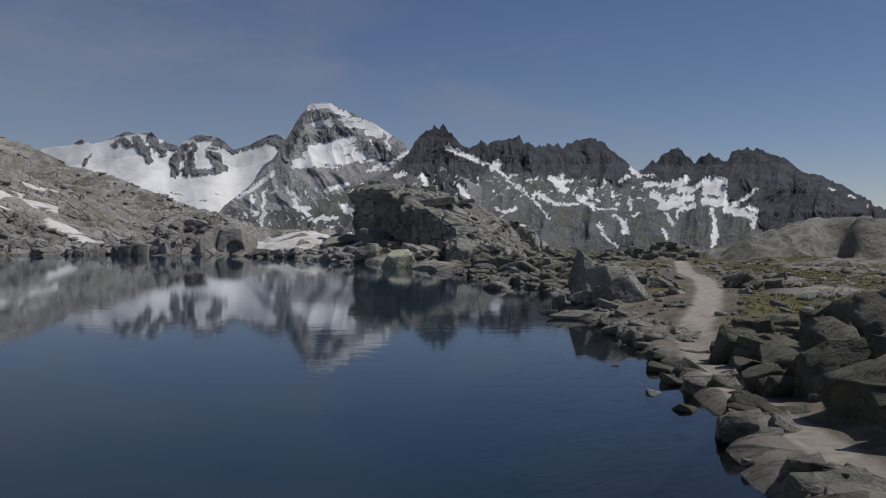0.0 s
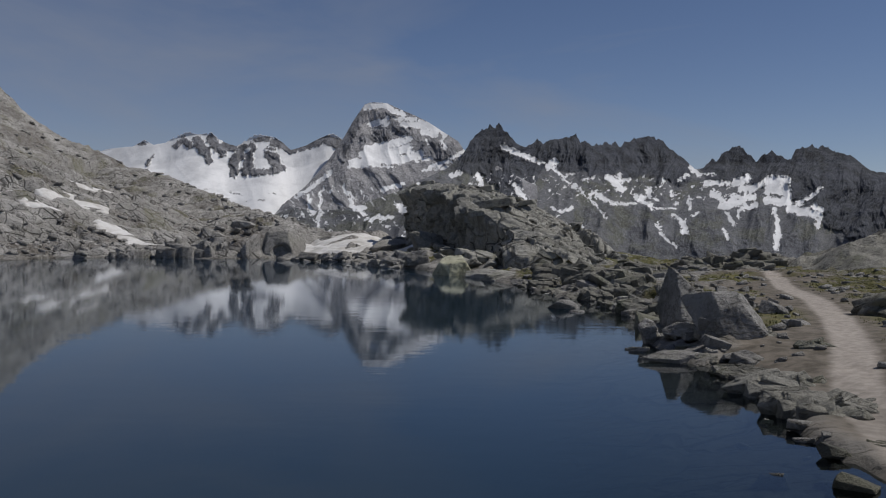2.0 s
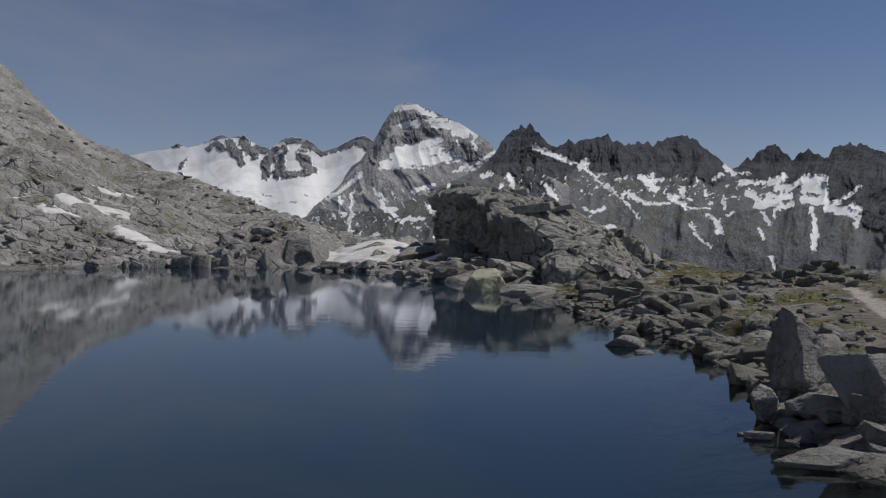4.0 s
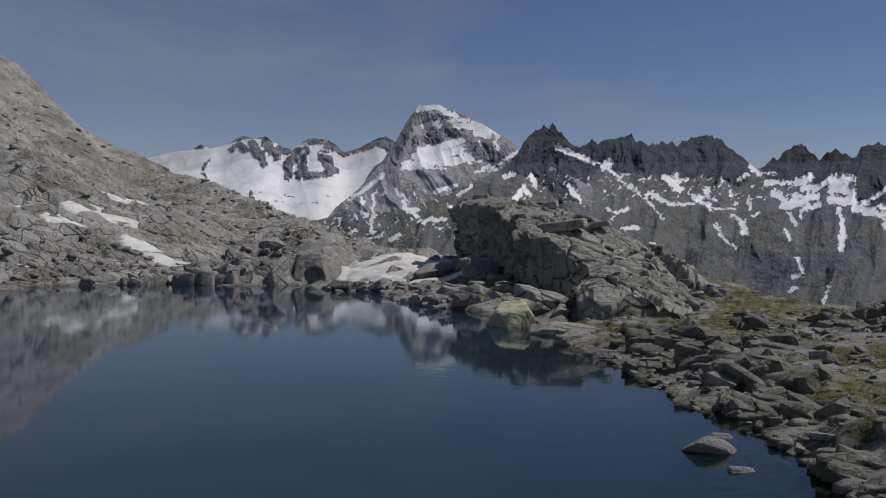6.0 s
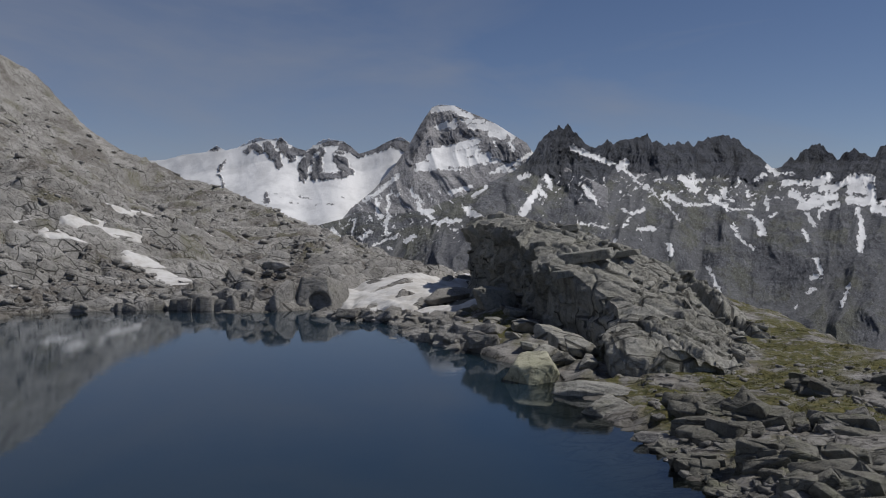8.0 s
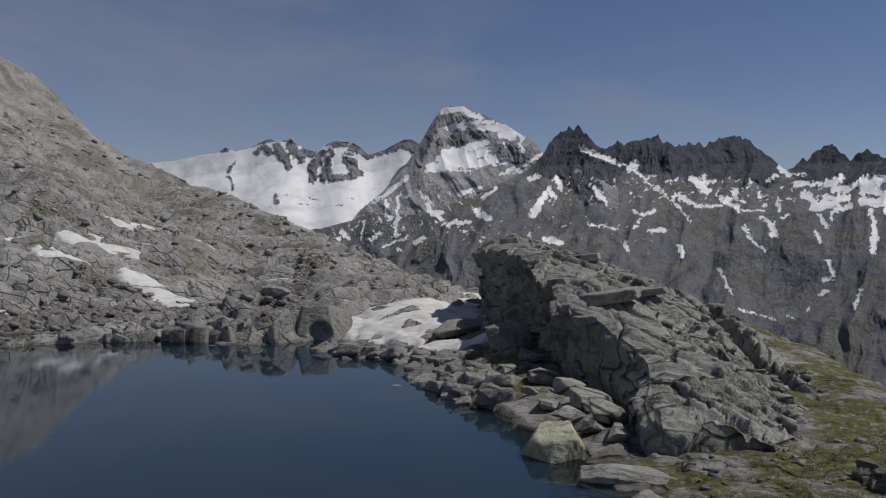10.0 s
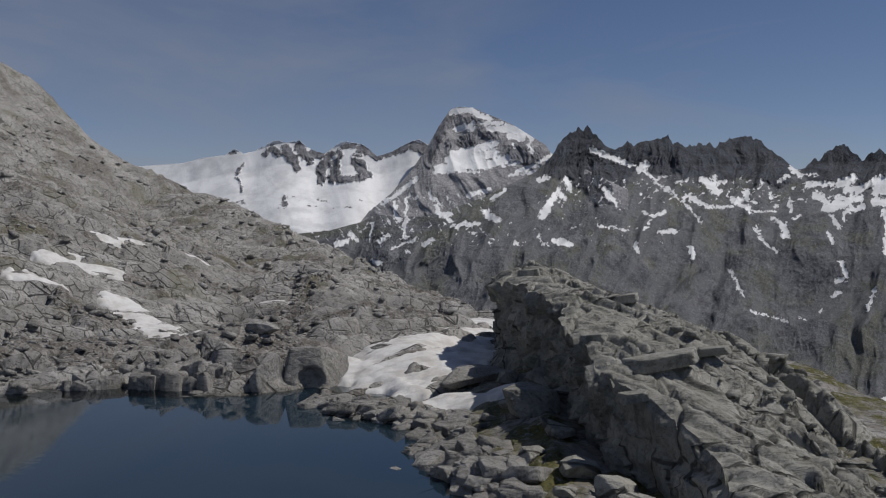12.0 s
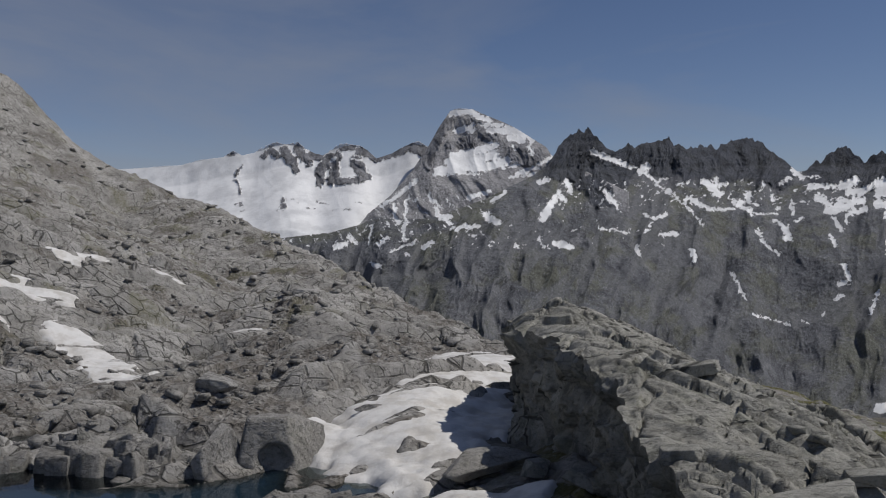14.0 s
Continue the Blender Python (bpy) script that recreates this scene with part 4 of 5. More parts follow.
def hull_shape(seed, worn=0.05):
    """A broken block: the hull of a few points near the corners of a box, its edges a little worn."""
    rng = np.random.default_rng(seed)
    bm = bmesh.new()
    for sx in (-1, 1):
        for sy in (-1, 1):
            for sz in (-1, 1):
                p = np.array([sx, sy, sz]) * rng.uniform(0.55, 1.0, 3)
                bm.verts.new(p.tolist())
    for _ in range(5):
        d = rng.normal(size=3)
        bm.verts.new((d / np.abs(d).max() * rng.uniform(0.75, 1.0)).tolist())
    res = bmesh.ops.convex_hull(bm, input=bm.verts[:])
    bmesh.ops.delete(bm, geom=list({g for g in res["geom_interior"] + res["geom_unused"] if isinstance(g, bmesh.types.BMVert)}), context="VERTS")
    bmesh.ops.dissolve_limit(bm, angle_limit=0.3, verts=bm.verts[:], edges=bm.edges[:])
    if worn:
        bmesh.ops.bevel(bm, geom=bm.edges[:], offset=worn, offset_type="OFFSET", segments=1, affect="EDGES", profile=0.5)
    bmesh.ops.triangulate(bm, faces=bm.faces[:])
    if worn:
        bmesh.ops.subdivide_edges(bm, edges=bm.edges[:], cuts=2, use_grid_fill=True)
        bmesh.ops.triangulate(bm, faces=bm.faces[:])
    bm.verts.index_update()
    co = np.array([v.co[:] for v in bm.verts])
    if worn:
        grain = 0.07 * fbm(co[:, 0] * 1.7 + 2.3 * co[:, 2] + seed, co[:, 1] * 3.0 - co[:, 2], 4, seed % 89) - 0.08 * smooth(0.12, 0.0, np.abs(perlin(co[:, 0] * 0.9 + seed, co[:, 1] * 3.2 + 1.4 * co[:, 2], 7)))
        co = co * (1 + grain)[:, None]
    faces = np.array([[v.index for v in f.verts] for f in bm.faces])
    bm.free()
    return co, faces


HULLS = [hull_shape(900 + k) for k in range(24)]


def joined(me, pieces):
    cos, fcs, n = [], [], 0
    for co, faces in pieces:
        cos.append(co)
        fcs.append(faces + n)
        n += len(co)
    raw_mesh(me, np.vstack(cos), np.vstack(fcs))


def on_ground(x, y, dz=0.0):
    return (x, y, float(height(x, y)[0]) + dz)


PLATES = {}


def plate_mesh(material, k):
    """One of the block shapes, in one of the rocks; alike plates share it."""
    if (material.name, k) not in PLATES:
        me = bpy.data.meshes.new("plate")
        raw_mesh(me, *HULLS[k])
        me.materials.append(material)
        PLATES[material.name, k] = me
    return PLATES[material.name, k]


def ledge(at, size, heading, seed, label, group="ledge rocks of the near shore", material=None, name="ledge_rock", lean=0.0, thick=0.0):
    """A ledge of upturned rock: steep plates, broken across, that lean on one another and run out into the ground."""
    L, W, H = size
    rng = np.random.default_rng(seed)
    ledge_rock = tagged(new(name), label, "rock", group)
    ledge_rock.matrix_world = Matrix.Translation(at) @ Matrix.Rotation(radians(heading), 4, "Z")
    thick = thick or 0.2 + 0.2 * min(H, 1.7)
    lean = lean or rng.uniform(0.3, 0.6)
    v = -0.48 * W
    while v < 0.48 * W:
        reach = math.sqrt(max(0.08, 1 - (2 * v / W) ** 2))
        u, end = -0.5 * L * reach * rng.uniform(0.6, 1.0), 0.5 * L * reach * rng.uniform(0.6, 1.0)
        wide = thick * rng.uniform(0.7, 1.7)
        while u < end:
            run = rng.uniform(0.6, 1.4) * (0.4 + 0.85 * min(H, 1.7))
            mid = u + 0.5 * run
            rise = H * (1 - 0.7 * min(1.0, (2 * mid / L) ** 2 + (2 * v / W) ** 2)) * rng.uniform(0.55, 1.2)
            plate = new("plate", plate_mesh(material or m_ledge, int(rng.integers(len(HULLS)))))
            plate.parent = ledge_rock
            plate.matrix_parent_inverse = Matrix.Identity(4)
            plate.matrix_basis = Matrix.LocRotScale((mid, v, 0.2 * rise + rng.uniform(-0.05, 0.1) * H), Euler((lean + rng.normal(0, 0.16), rng.normal(0, 0.22), rng.normal(0, 0.25))), (0.68 * run, 0.72 * wide, 0.85 * rise + 0.15))
            u += 0.85 * run
        v += 0.85 * wide
    return ledge_rock


# ---------------------------------------------------------------- snow left over from winter
def snow_patch(strokes, thick=0.5, label="thin grey-white patch of old snow on the slope", step=0.4, spread=3.0):
    """Old snow in a hollow: a smooth sheet, thick in the middle, that thins out to a ragged edge."""
    xs = [p[0] for pts, w in strokes for p in pts]
    ys = [p[1] for pts, w in strokes for p in pts]
    wm = max(w for _, w in strokes) + 3
    X, Y = np.meshgrid(np.arange(min(xs) - wm, max(xs) + wm, step), np.arange(min(ys) - wm, max(ys) + wm, step))
    wx, wy = 1.6 * fbm(X / 4.5, Y / 4.5, 4, 401), 1.6 * fbm(X / 4.5, Y / 4.5, 4, 402)
    m = np.full(X.shape, -9.0)
    for pts, w in strokes:
        d, _, _ = polyline(X + wx, Y + wy, pts)
        m = np.maximum(m, (w - d) / w)
    z = np.zeros(X.shape)
    for k in range(24):
        dx, dy = spread * math.sqrt(k / 24) * math.cos(2.4 * k), spread * math.sqrt(k / 24) * math.sin(2.4 * k)
        z = z + height((X + dx).ravel(), (Y + dy).ravel()).reshape(X.shape) / 24
    Z = z + np.where(m > 0, thick * np.sqrt(np.clip(m, 0, 1)) + 0.35 * smooth(0, 0.15, m), -1.2 * smooth(0, -0.25, m) - 0.1)
    Z = Z + 0.06 * fbm(X / 1.3, Y / 1.3, 3, 405)
    me = grid_mesh("snow_patch", X, Y, Z)
    me.polygons.foreach_set("use_smooth", np.ones(len(me.polygons), dtype=bool))
    # keep only the sheet and a narrow buried rim
    bm = bmesh.new()
    bm.from_mesh(me)
    keep = (m > -0.45).ravel()
    bm.verts.ensure_lookup_table()
    bmesh.ops.delete(bm, geom=[v for v, k in zip(bm.verts, keep) if not k], context="VERTS")
    bm.to_mesh(me)
    bm.free()
    return tagged(part("snow_patch", me, m_snow), label, "snow", "snow patches")


snow_patch([([(-38, 199), (-31, 197), (-25, 188)], 4.0), ([(-27, 196), (-27, 214), (-25, 240)], 9.0), ([(-25, 240), (-28, 268)], 8.5), ([(-20, 205), (-17, 212)], 5.0)],
           1.1, "broad field of old snow between slope and outcrop", 0.35, 7.0)
snow_patch([([(-20, 180), (-14.5, 179.5)], 3.2)], 0.8, "small dirty snow patch among boulders", 0.3)
snow_patch([([(-104, 255), (-96, 251), (-82, 239)], 4.2)], 0.5)
snow_patch([([(-86, 282), (-78, 279)], 3.0)], 0.4)
snow_patch([([(-135, 302), (-131, 315), (-124, 324), (-115, 323)], 3.6)], 0.6, "curved strip of old snow under a ledge")
snow_patch([([(-124, 262), (-112, 268)], 3.4)], 0.5)
snow_patch([([(-120, 242), (-112, 247)], 2.4)], 0.4)
snow_patch([([(-134, 240), (-129, 246)], 2.0)], 0.4)
snow_patch([([(-108, 202), (-101, 205)], 2.2)], 0.4)

# ---------------------------------------------------------------- single boulders
stone("standing_boulder", on_ground(12.5, 64.8), (3.0, 2.8, 3.1), (0, 0, 12), 7, label="tall upright pointed grey boulder on the lake shore", cuts=6, flat=0, sink=0.2,
      planes=[(-1, -0.15, 0.12, 0.42), (0.85, -0.1, 0.75, 0.42), (0.1, -1, 0.25, 0.6), (0.2, 1, 0.3, 0.6), (-0.3, -0.8, 0.5, 0.66)])
stone("boulder", on_ground(12.9, 58.3), (3.1, 2.5, 2.3), (0, 0, -10), 12, label="broad rounded pale grey boulder beside the standing boulder", cuts=7, flat=0, sink=0.46,
      planes=[(-0.8, -0.6, 0.25, 0.62), (0.9, -0.2, 0.5, 0.62), (0.1, -0.8, 0.75, 0.66), (0, 0.2, 1, 0.68), (0.3, -1, 0.1, 0.72)])
stone("boulder", on_ground(11.4, 60.2), (2.2, 1.9, 1.3), (0, 8, 30), 15, label="dark angular boulder leaning on a larger one", sink=0.25)
stone("slab", on_ground(10.7, 55.6), (3.4, 1.8, 0.6), (3, 4, 15), 21, label="flat pale rock slab at the water's edge", flat=0.8, category="rock slab")
stone("slab", on_ground(12.6, 54.4), (1.9, 1.4, 0.55), (2, -4, -25), 22, label="small flat rock slab below the boulders", flat=0.8, category="rock slab")
stone("boulder", on_ground(10.35, 61.0), (1.2, 1.0, 1.5), (18, 14, 50), 24, label="narrow dark splinter of rock at the water")
stone("boulder", on_ground(17.6, 67.5), (1.7, 1.3, 1.0), (0, 5, 40), 25, label="grey boulder in the grass by the trail")
stone("slab", on_ground(17.0, 62.0), (1.6, 1.1, 0.5), (0, 3, 10), 26, label="flat pale stone beside the dusty trail", flat=0.8, category="rock slab")
stone("boulder", (7.6, 80.0, -0.35), (2.1, 1.7, 1.5), (0, 4, 20), 31, label="pale boulder standing in the shallow lake")
stone("boulder", (8.9, 82.3, -0.25), (1.0, 0.9, 0.6), (0, 4, 60), 32, label="small dark rock standing in the shallow lake")
stone("boulder", (8.5, 76.8, -0.2), (0.8, 0.6, 0.5), (10, 4, 0), 33, label="small dark pointed rock in the lake")
stone("yellow_boulder", (-2.0, 125.8, -0.6), (4.4, 3.6, 3.6), (0, 3, 8), 43, m_yellow, "pale yellow lichen-covered boulder in the lake's edge", cuts=9,
      flat=0, planes=[(-0.2, -0.25, 1, 0.6), (0.75, -0.65, -0.3, 0.72), (-0.85, -0.5, -0.25, 0.76), (-0.75, -0.3, 0.6, 0.84), (0.8, -0.1, 0.5, 0.86), (0.1, -0.9, 0.15, 0.8)])
stone("slab", (3.4, 120.5, -0.5), (7.5, 4.0, 1.7), (2, 6, -20), 42, m_outcrop, "broad sloping rock ledge at the waterline", flat=0.7, category="rock slab")
stone("slab", (3.4, 113.5, -0.5), (4.6, 3.2, 1.9), (6, 8, -12), 43, m_outcrop, "dark undercut rock ledge at the waterline", flat=0.6, category="rock slab")
stone("slab", on_ground(5.7, 105.4), (2.6, 1.2, 0.7), (0, 2, 5), 44, label="flat-topped block at the waterline", flat=0.8, category="rock slab")
for k, (x, y, sx, sy, sz, turn, seed) in enumerate([
        (12.0, 45.6, 2.0, 1.4, 0.7, 60, 46), (12.0, 49.0, 2.4, 1.6, 0.8, 50, 47), (12.0, 68.5, 2.6, 2.0, 1.1, 40, 48), (10.7, 35.0, 1.0, 0.9, 0.5, 70, 49), (10.0, 29.5, 1.3, 1.1, 0.6, 65, 50), (9.8, 25.6, 1.3, 1.1, 0.6, 60, 45),
        (33.0, 125.0, 7.0, 4.0, 2.4, 40, 66), (12.0, 76.5, 2.4, 1.8, 1.0, 30, 67), (16.5, 106.0, 3.6, 2.2, 1.5, 35, 68), (7.6, 99.5, 2.6, 1.8, 1.0, 40, 69),
        (9.3, 110.6, 4.5, 3.0, 2.3, 25, 51), (12.2, 108.8, 4.2, 2.6, 2.2, -30, 52), (9.0, 105.0, 3.4, 2.4, 1.7, 10, 53), (11.2, 98.0, 3.6, 2.8, 1.9, 40, 54),
        (12.8, 93.0, 4.6, 3.0, 2.1, -20, 55), (14.3, 99.5, 3.2, 2.4, 1.6, 15, 56), (11.0, 88.0, 2.4, 2.0, 1.3, 60, 57), (13.4, 85.0, 3.0, 2.2, 1.4, -40, 58),
        (18.5, 118.5, 4.4, 2.4, 1.5, -25, 59), (26.0, 120.0, 5.5, 3.0, 2.0, -30, 60), (30.5, 116.5, 5.0, 2.6, 1.7, -25, 61), (13.6, 72.5, 2.6, 2.2, 1.3, 35, 62),
        (14.8, 78.5, 2.4, 1.8, 1.1, 10, 65)]):
    ledge(on_ground(x, y, -0.25), (1.25 * sx, 1.25 * sy, 0.85 * sz), 0.4 * turn - 30, seed, "ledge of upturned dark grey rock plates on the shore")
# the broken edge of the near shore, ledge by ledge
rng = np.random.default_rng(77)
edge = np.array([p for p in SHORE if 5 < p[1] < 110 and p[0] > 4], float)
along = np.r_[0, np.cumsum(np.hypot(*np.diff(edge, axis=0).T))]
at = 8.0
while at < along[-1]:
    x, y = np.interp(at, along, edge[:, 0]), np.interp(at, along, edge[:, 1])
    size = rng.uniform(0.9, 2.1)
    size = size * (0.7 if y < 52 else 1.0)
    ledge((x + rng.uniform(0.35, 1.1), y, -0.05), (size * 1.3, size, rng.uniform(0.25, 0.55)), rng.uniform(-60, 10), int(rng.integers(200, 900)), "low dark broken ledge at the waterline", "waterline ledges", m_moss_shade if y < 44 else m_ledge)
    if rng.uniform() < 0.6:
        x2, y2 = x + rng.uniform(1.6, 4.5), y + rng.uniform(-1, 1)
        if polyline(np.array([x2]), np.array([y2]), TRAIL)[0][0] > 1.3:
            ledge(on_ground(x2, y2, -0.1), (size, 0.8 * size, rng.uniform(0.25, 0.6)), rng.uniform(-60, 10), int(rng.integers(200, 900)), "small grey ledge in the turf above the shore", "ledges in the turf")
    at += rng.uniform(2.0, 4.2)
# dark rocks beside the start of the trail
ledge((18.6, 29.5, -0.6), (24.0, 13.0, 3.9), 92, 71, "large dark rock wall beside the trail", "rocks along the trail", m_moss_shade, "trail_rock", -0.15, 1.1)
for k, (x, y, sx, sy, sz, turn, seed) in enumerate([(13.4, 38.4, 2.4, 2.0, 1.0, 60, 171), (15.2, 42.0, 3.0, 1.8, 0.9, 40, 172), (12.4, 33.4, 1.8, 1.4, 0.8, 70, 173), (23.4, 66.6, 3.6, 2.4, 1.3, 10, 174)]):
    ledge(on_ground(x, y, -0.2), (1.2 * sx, 1.2 * sy, sz), turn - 70, seed, "jagged dark rock plates beside the trail", "rocks along the trail", m_moss_shade if y < 45 else m_ledge)
for k, (x, y, sx, sy, sz, turn, seed) in enumerate([
        (12.2, 36.0, 1.0, 0.9, 0.7, 40, 74),
        (9.6, 32.6, 0.9, 0.8, 0.6, 10, 76), (10.2, 36.4, 0.8, 0.7, 0.5, 50, 77), 
        (10.5, 38.6, 0.8, 0.7, 0.6, 0, 80), (11.6, 23.8, 1.3, 1.1, 0.7, 25, 81), (10.9, 41.0, 0.7, 0.6, 0.5, 45, 82), (9.3, 22.6, 1.2, 1.0, 0.6, 5, 83)]):
    stone("shore_rock", on_ground(x, y), (sx, sy, sz), (8, 12, turn), seed, m_moss_shade, "dark angular rock at the foot of the trail", "rocks along the trail", cuts=10, level=5)
# far shore
stone("cave_block", (-40.6, 194.0, -1.0), (9.0, 8.0, 8.0), (0, 0, 14), 91, m_rock, "blocky shore rock with a dark hollow at the water", cuts=9, flat=0,
      planes=[(0, 0.1, 1, 0.7), (0.9, -0.5, 0.2, 0.75), (-1, -0.1, 0.2, 0.7), (0.0, -1, 0.15, 0.72)], dent=(0.15, -1, -0.35, 0.86, 0.4))
stone("boulder", (-45.6, 190.0, -0.8), (4.6, 4.0, 6.2), (4, 10, -10), 92, m_rock, "upright split rock at the far waterline", cuts=8, flat=0)
ledge((-56.0, 190.5, -0.6), (9.0, 18.0, 4.4), 96, 93, "broad fluted rock bluff at the far waterline", "bluffs of the far shore", m_rock, "bluff", 0.08, 1.5)
ledge((-68.5, 188.0, -0.6), (7.0, 9.0, 2.4), 112, 190, "low fluted rock bluff at the far waterline", "bluffs of the far shore", m_rock, "bluff", 0.15, 1.3)
stone("slab", on_ground(-51.6, 203.5), (6.0, 4.0, 2.6), (0, 8, -14), 94, m_rock, "pale angular block lying on the slope", flat=0.6, category="rock slab")
stone("slab", on_ground(-66.5, 190.5), (2.0, 8.0, 1.0), (14, 0, -38), 95, m_rock, "long pale slab running down to the water", flat=0.7, category="rock slab")
stone("boulder", on_ground(-24.4, 191.0, 0.3), (4.8, 4.2, 3.4), (0, 4, 30), 96, m_rock, "grey boulder at the foot of the snow field", cuts=9)
stone("slab", on_ground(-29.3, 222.0, 0.5), (5.5, 3.0, 1.3), (0, 4, 8), 97, m_rock, "flat dark stone lying on the snow field", flat=0.8, category="rock slab")
stone("boulder", on_ground(-32.5, 206.5, 0.4), (4.0, 2.4, 1.4), (0, 4, 20), 98, m_rock, "low dark stone at the snow's edge")
stone("boulder", on_ground(-23.5, 233.0, 0.3), (2.0, 1.8, 1.8), (0, 10, 20), 99, m_rock, "small pointed stone on the snow field")
stone("slab", on_ground(-17.5, 187.5, 0.2), (9.0, 4.5, 2.6), (4, -10, 24), 100, m_rock, "long dark rock rib between two snow patches", flat=0.5, category="rock slab")
stone("dark_block", on_ground(-76.0, 315.0), (11.0, 7.0, 5.5), (0, 6, 10), 101, m_rock, "dark overhanging rock block on the slope", cuts=9)
# blocks in the hollow under the outcrop
for k, (x, y, sx, sy, sz, turn, seed) in enumerate([
        (-9.4, 166.0, 5.6, 5.0, 4.6, 20, 111), (-8.5, 179.0, 4.2, 3.6, 2.2, -15, 112), (-8.8, 190.0, 3.8, 3.4, 3.0, 40, 113), (-6.0, 158.5, 3.0, 2.8, 1.8, 10, 114),
        (-11.6, 173.0, 2.4, 2.2, 1.5, 60, 115), (-5.4, 172.5, 3.6, 2.8, 2.4, -40, 116), (-12.4, 184.5, 3.0, 2.4, 1.8, 25, 117), (-4.2, 147.5, 3.4, 2.6, 1.8, 30, 118),
        (-7.8, 151.5, 2.6, 2.2, 1.4, -20, 119), (-10.6, 196.5, 3.4, 3.0, 3.2, 0, 120), (0.6, 130.8, 3.2, 2.4, 1.5, 25, 121), (2.6, 128.6, 2.4, 2.0, 1.3, -30, 122), (1.8, 134.2, 3.4, 2.6, 2.0, 50, 123),
        (-0.9, 135.6, 3.0, 2.2, 1.4, 15, 124), (0.4, 139.4, 3.6, 2.8, 2.4, -25, 125), (-2.8, 139.6, 2.6, 2.2, 1.2, 40, 126), (-1.4, 143.6, 3.2, 2.6, 2.0, 5, 127), (-4.4, 143.2, 2.4, 1.8, 1.0, 70, 128)]):
    stone("fallen_block", on_ground(x, y), (sx, sy, sz), (6, 10, turn), seed, m_outcrop, "angular fallen block in the shade of the outcrop", "blocks under the outcrop", cuts=9)
# blocks lying on top of the outcrop
for k, (x, y, sx, sy, sz, turn, seed, label) in enumerate([
        (3.0, 154.5, 7.4, 3.4, 2.3, 20, 131, "big tapering slab lying on the outcrop"), (0.6, 179.5, 4.6, 2.6, 1.9, 10, 132, "dark wedge of rock on the outcrop's back"),
        (-2.6, 160.0, 3.0, 2.4, 1.7, -10, 133, "squared block on the outcrop's edge"), (2.4, 165.0, 3.4, 2.2, 1.5, 30, 134, "loose block on the outcrop's back"),
        (0.4, 147.5, 2.8, 2.0, 1.5, 15, 135, "squared block on the outcrop's edge"), (8.0, 160.0, 3.6, 2.6, 1.4, -20, 136, "loose block on the outcrop's back"),
        (-10.8, 198.0, 3.2, 3.0, 2.6, 20, 138, "mossy upright block on the outcrop's corner")]):
    stone("loose_slab" if k == 0 else "loose_block", (x, y, float(outcrop_z(x, y)[0]) + 0.1), (sx, sy, sz), (4, -8, turn), seed, m_outcrop, label, cuts=9, flat=0.6, sink=0.2, category="rock slab" if k == 0 else "boulder",
          planes=[(0.05, 0.1, 1, 0.5), (0.1, -1, -0.15, 0.62), (-1, -0.2, 0.2, 0.82), (1, -0.35, 0.1, 0.8), (-0.1, 1, 0.1, 0.66), (0, 0, -1, 0.5)])


# ---------------------------------------------------------------- the rock dome beyond the trail
dx, dy = np.arange(30, 84, 0.4), np.arange(98, 142, 0.4)
DX, DY = np.meshgrid(dx, dy)
e = np.hypot((DX - 55) / 20, (DY - 121) / 15) + 0.12 * fbm(DX / 7, DY / 7, 4, 501)
fa, ea = facets((DX + 0.4 * DY) / 9, (DY - 0.3 * DX) / 5, 511)
fb, eb = facets((DX + 0.4 * DY) / 2.6, (DY - 0.3 * DX) / 1.5, 521)
DZ = 0.4 + 6.2 * (1 - np.clip(e, 0, 1.6) ** 2) + 0.8 * fa + 0.3 * fb - 0.4 * smooth(0.08, 0, ea)
notch = smooth(3.2, 0.6, np.abs(DX - 48.5 - 0.5 * (DY - 112))) * smooth(119.5, 117.5, DY)
DZ = DZ - 2.3 * notch - 3 * smooth(1.1, 1.5, e)
me = grid_mesh("rock_dome", DX, DY, DZ)
tagged(part("rock_dome", me, m_ledge), "smooth grey whaleback of rock with an overhung notch", "rock")

# ---------------------------------------------------------------- stones of the pile at the lake's end, one by one
STONES = []
for k in range(9):
    co, faces = HULLS[k]
    me = bpy.data.meshes.new("stone")
    raw_mesh(me, co * [0.66, 0.46, 0.27], faces)
    me.materials.append(m_rock)
    STONES.append(me)


def scatter_things(name, label, group, spots, rng):
    for x, y, z, size in spots:
        ob = new(name, STONES[int(rng.integers(len(STONES)))])
        ob.matrix_world = Matrix.LocRotScale((x, y, z + 0.12 * size), Euler(rng.uniform(-0.35, 0.35, 2).tolist() + [rng.uniform(0, 6.28)]), (size, size, size))
        tagged(ob, label, "stone", group)


def pick(rng, n, line, spread, lo, hi, power=2.0, dz=0.0):
    """Places along a line, strewn to both sides; small stones are the most."""
    pts = np.array(line)
    seg = rng.integers(0, len(pts) - 1, n)
    t = rng.uniform(0, 1, n)[:, None]
    p = pts[seg] * (1 - t) + pts[seg + 1] * t + rng.normal(0, spread, (n, 2))
    size = lo + (hi - lo) * rng.uniform(0, 1, n) ** power
    p = p[polyline(p[:, 0], p[:, 1], TRAIL)[0] > 1.3]
    return [(x, y, z + dz, s) for (x, y), z, s in zip(p, np.maximum(height(p[:, 0], p[:, 1]), -0.3), size)]


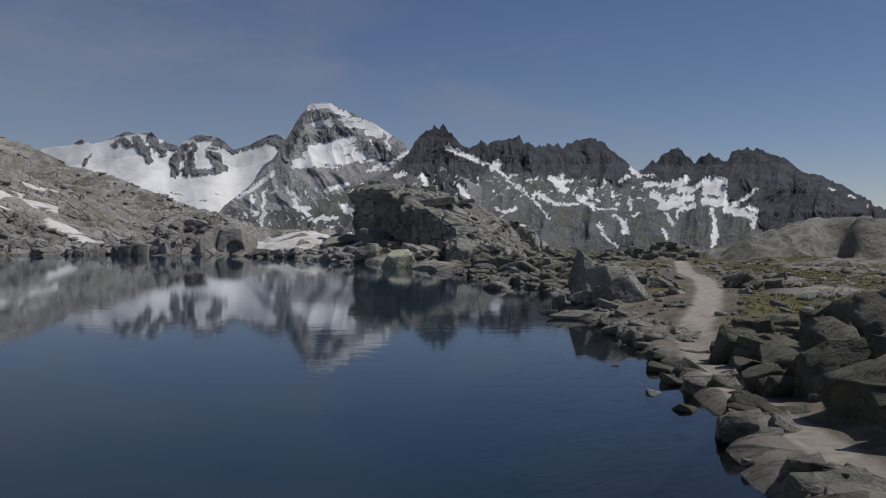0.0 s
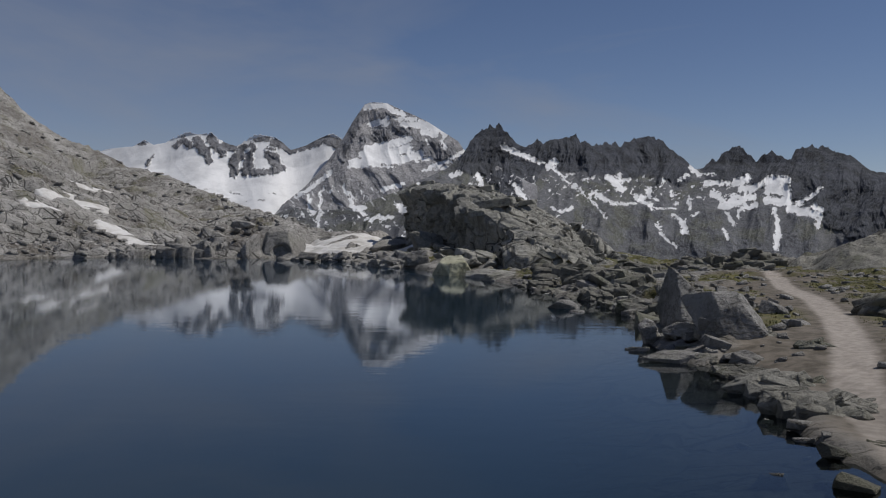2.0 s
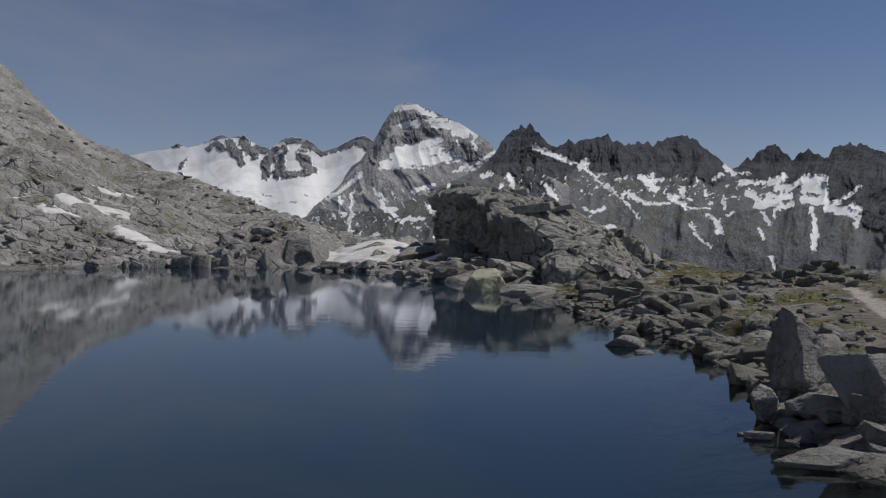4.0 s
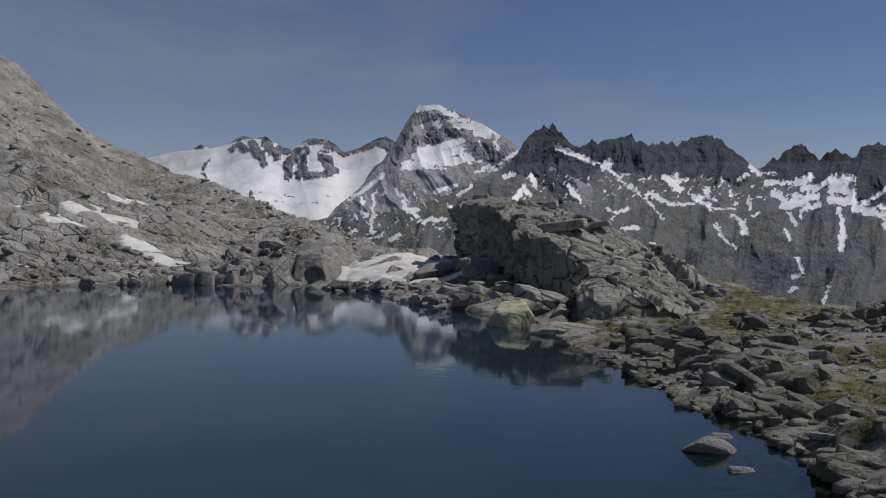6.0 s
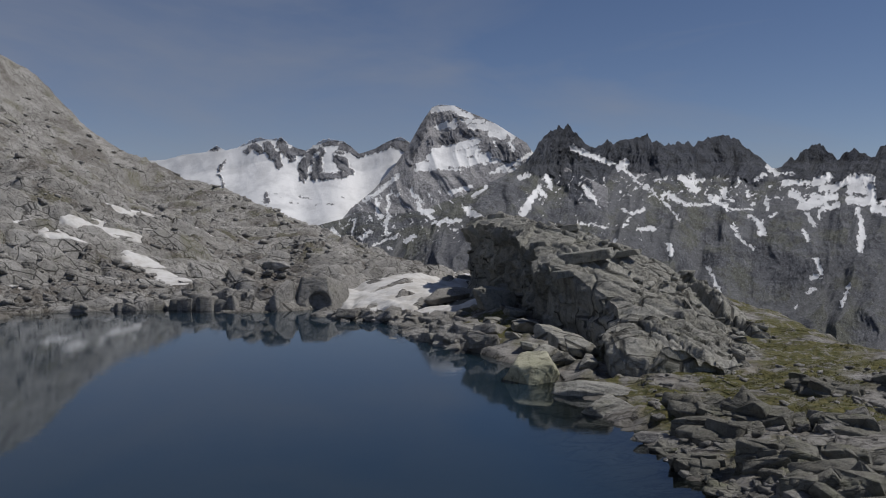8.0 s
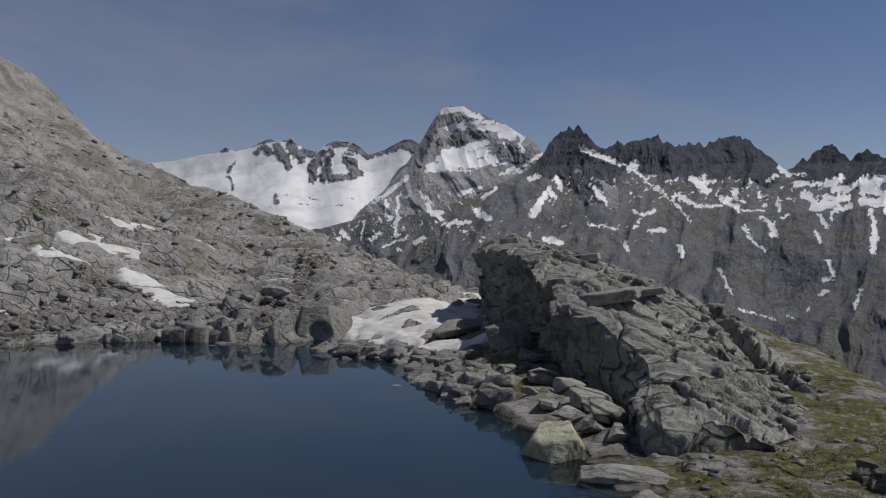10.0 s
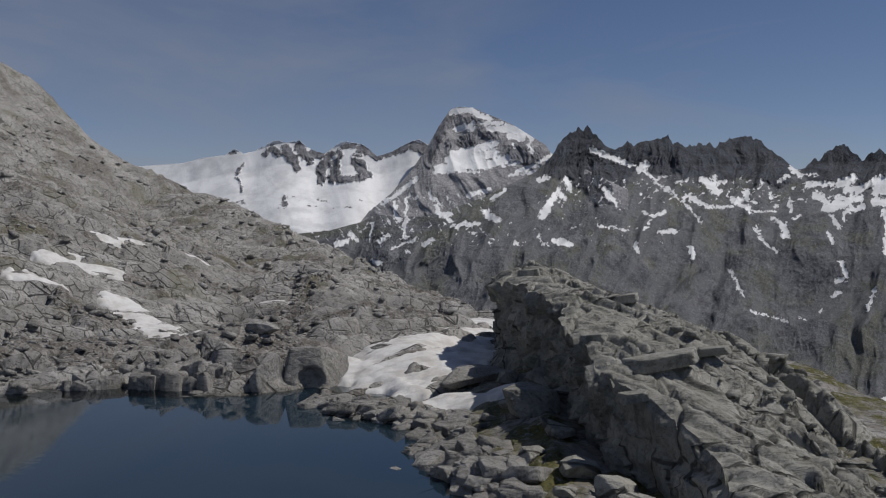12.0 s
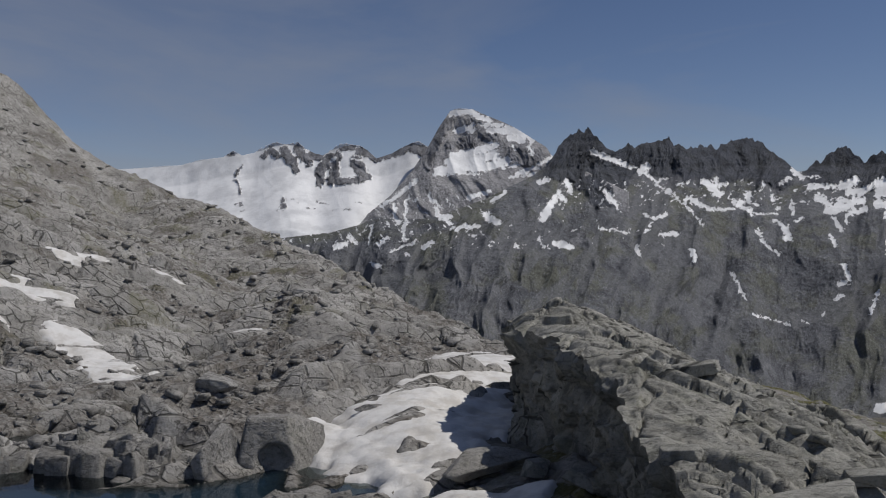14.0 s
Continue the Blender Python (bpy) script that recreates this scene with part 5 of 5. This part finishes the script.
rng = np.random.default_rng(5)
scatter_things("pile_stone", "angular pale grey stone in the pile at the lake's end", "stones at the lake's end",
               pick(rng, 210, [(-34, 182), (-29, 177), (-23, 174), (-18, 170), (-16, 160), (-13, 153), (-9, 145)], 1.7, 1.0, 3.2), rng)
scatter_things("shore_stone", "angular grey stone on the near lake shore", "stones of the near shore",
               pick(rng, 90, [(9.2, 25), (10.6, 39), (11.3, 46), (11.2, 54), (11.5, 64), (12.2, 72), (12, 80), (10.6, 88), (9, 95), (8, 103)], 0.9, 0.25, 1.0, 3), rng)
scatter_things("plain_stone", "flat grey stone lying in thin grass", "stones of the plain",
               pick(rng, 160, [(15, 60), (20, 80), (16, 92), (14, 104), (20, 112), (26, 122)], 3.2, 0.4, 1.5, 3), rng)


def rubble(name, spots, label, seed, material):
    """Countless broken stones, joined."""
    rng = np.random.default_rng(seed)
    shapes = [hull_shape(950 + k, 0) for k in range(8)]
    pieces = []
    for x, y, z, size in spots:
        co, faces = shapes[int(rng.integers(8))]
        a, b = rng.uniform(0, 6.28), rng.uniform(-0.4, 0.4)
        c, s = math.cos(a), math.sin(a)
        p = co * (np.array([0.56, 0.4, 0.2]) * rng.uniform(0.75, 1.25, 3)) * size
        p = np.stack([p[:, 0] * c - p[:, 1] * s, p[:, 0] * s + p[:, 1] * c, p[:, 2] + b * p[:, 0]], -1)
        pieces.append((p + [x, y, z + 0.1 * size], faces))
    me = bpy.data.meshes.new(name)
    joined(me, pieces)
    return tagged(part(name, me, material), label, "rubble", kind="stuff")


def strewn(seed, n, x0, x1, y0, y1, lo, hi, where):
    rng = np.random.default_rng(seed)
    x, y = rng.uniform(x0, x1, n), rng.uniform(y0, y1, n)
    keep = where(x, y) > rng.uniform(0, 1, n)
    x, y = x[keep], y[keep]
    size = lo + (hi - lo) * rng.uniform(0, 1, len(x)) ** 3
    return [(a, b, c, s) for a, b, c, s in zip(x, y, height(x, y), size)]


def slope_where(x, y):
    bare = smooth(-0.15, 0.25, fbm(x / 26, y / 22, 4, 61))
    field, _, _ = polyline(x, y, [(-36, 199), (-27, 196), (-27, 214), (-25, 240), (-28, 268)])
    low = smooth(-48, -62, x) * smooth(245, 215, y)
    return smooth(9, 11, field) * smooth(0.5, 3, shore_distance(x, y)) * np.maximum(0.02 + 0.6 * (1 - bare) ** 2, low) * smooth(-20, -34, x)


rubble("slope_rubble", strewn(11, 5200, -150, -25, 180, 320, 0.4, 2.6, slope_where), "grey broken stones strewn over the far slope", 12, m_rock)
rubble("ridge_rubble", strewn(13, 1300, -320, -60, 300, 565, 1.0, 4.5, lambda x, y: 0.8 + 0 * x), "loose blocks along the slope's skyline", 14, m_rock)
rubble("shore_rubble", strewn(15, 3000, 6, 40, 20, 130, 0.18, 0.9, lambda x, y: smooth(-1.5, 0.5, shore_distance(x, y)) * smooth(0.6, 2.0, polyline(x, y, TRAIL)[0]) * (0.35 + 0.65 * smooth(9, 2, shore_distance(x, y)))),
       "small grey stones along the near shore", 16, m_rock)


def outcrop_spots(seed, n):
    rng = np.random.default_rng(seed)
    x, y = rng.uniform(0, 34, n), rng.uniform(128, 205, n)
    z, s = outcrop_height(x, y)
    keep = (s > 9) & (fbm(x / 7, y / 7, 3, 531) > 0.0)
    size = 0.35 + 1.5 * rng.uniform(0, 1, n) ** 3
    return [(a, b, c, d) for a, b, c, d in zip(x[keep], y[keep], z[keep], size[keep])]


rubble("outcrop_rubble", outcrop_spots(17, 1500), "loose stones strewn over the outcrop's back", 18, m_outcrop)


# ---------------------------------------------------------------- grass
def grass():
    rng = np.random.default_rng(23)
    n = 44000
    x, y = rng.uniform(8, 40, n), rng.uniform(20, 132, n)
    i, j = np.clip(np.searchsorted(gx, x), 0, len(gx) - 1), np.clip(np.searchsorted(gy, y), 0, len(gy) - 1)
    keep = cover["grass"][j, i] * smooth(0.36, 0.5, 0.5 + 0.5 * fbm(x, y, 3, 541)) > rng.uniform(0.1, 0.9, n)
    x, y = x[keep], y[keep]
    z = height(x, y)
    tris = []
    for k in range(4):
        a = rng.uniform(0, 6.28, len(x))
        h = rng.uniform(0.04, 0.13, len(x))
        ox, oy = rng.normal(0, 0.09, (2, len(x)))
        w = 0.022
        p0 = np.stack([x + ox - w * np.cos(a), y + oy - w * np.sin(a), z - 0.02], -1)
        p1 = np.stack([x + ox + w * np.cos(a), y + oy + w * np.sin(a), z - 0.02], -1)
        p2 = np.stack([x + ox + 0.5 * h * np.sin(a), y + oy - 0.5 * h * np.cos(a), z + h], -1)
        tris.append(np.stack([p0, p1, p2], 1))
    co = np.concatenate(tris).reshape(-1, 3)
    me = bpy.data.meshes.new("grass")
    raw_mesh(me, co, np.arange(len(co)).reshape(-1, 3))
    n = Nodes("alpine_grass")
    mat = n.done(n.mix(n.ramp(n.noise(0.7, 4, 0.6), 0.35, 0.65), (0.06, 0.07, 0.02), (0.15, 0.13, 0.05)), 0.8)
    return tagged(part("grass", me, mat), "short olive alpine grass between the stones", "grass", kind="stuff")


grass()
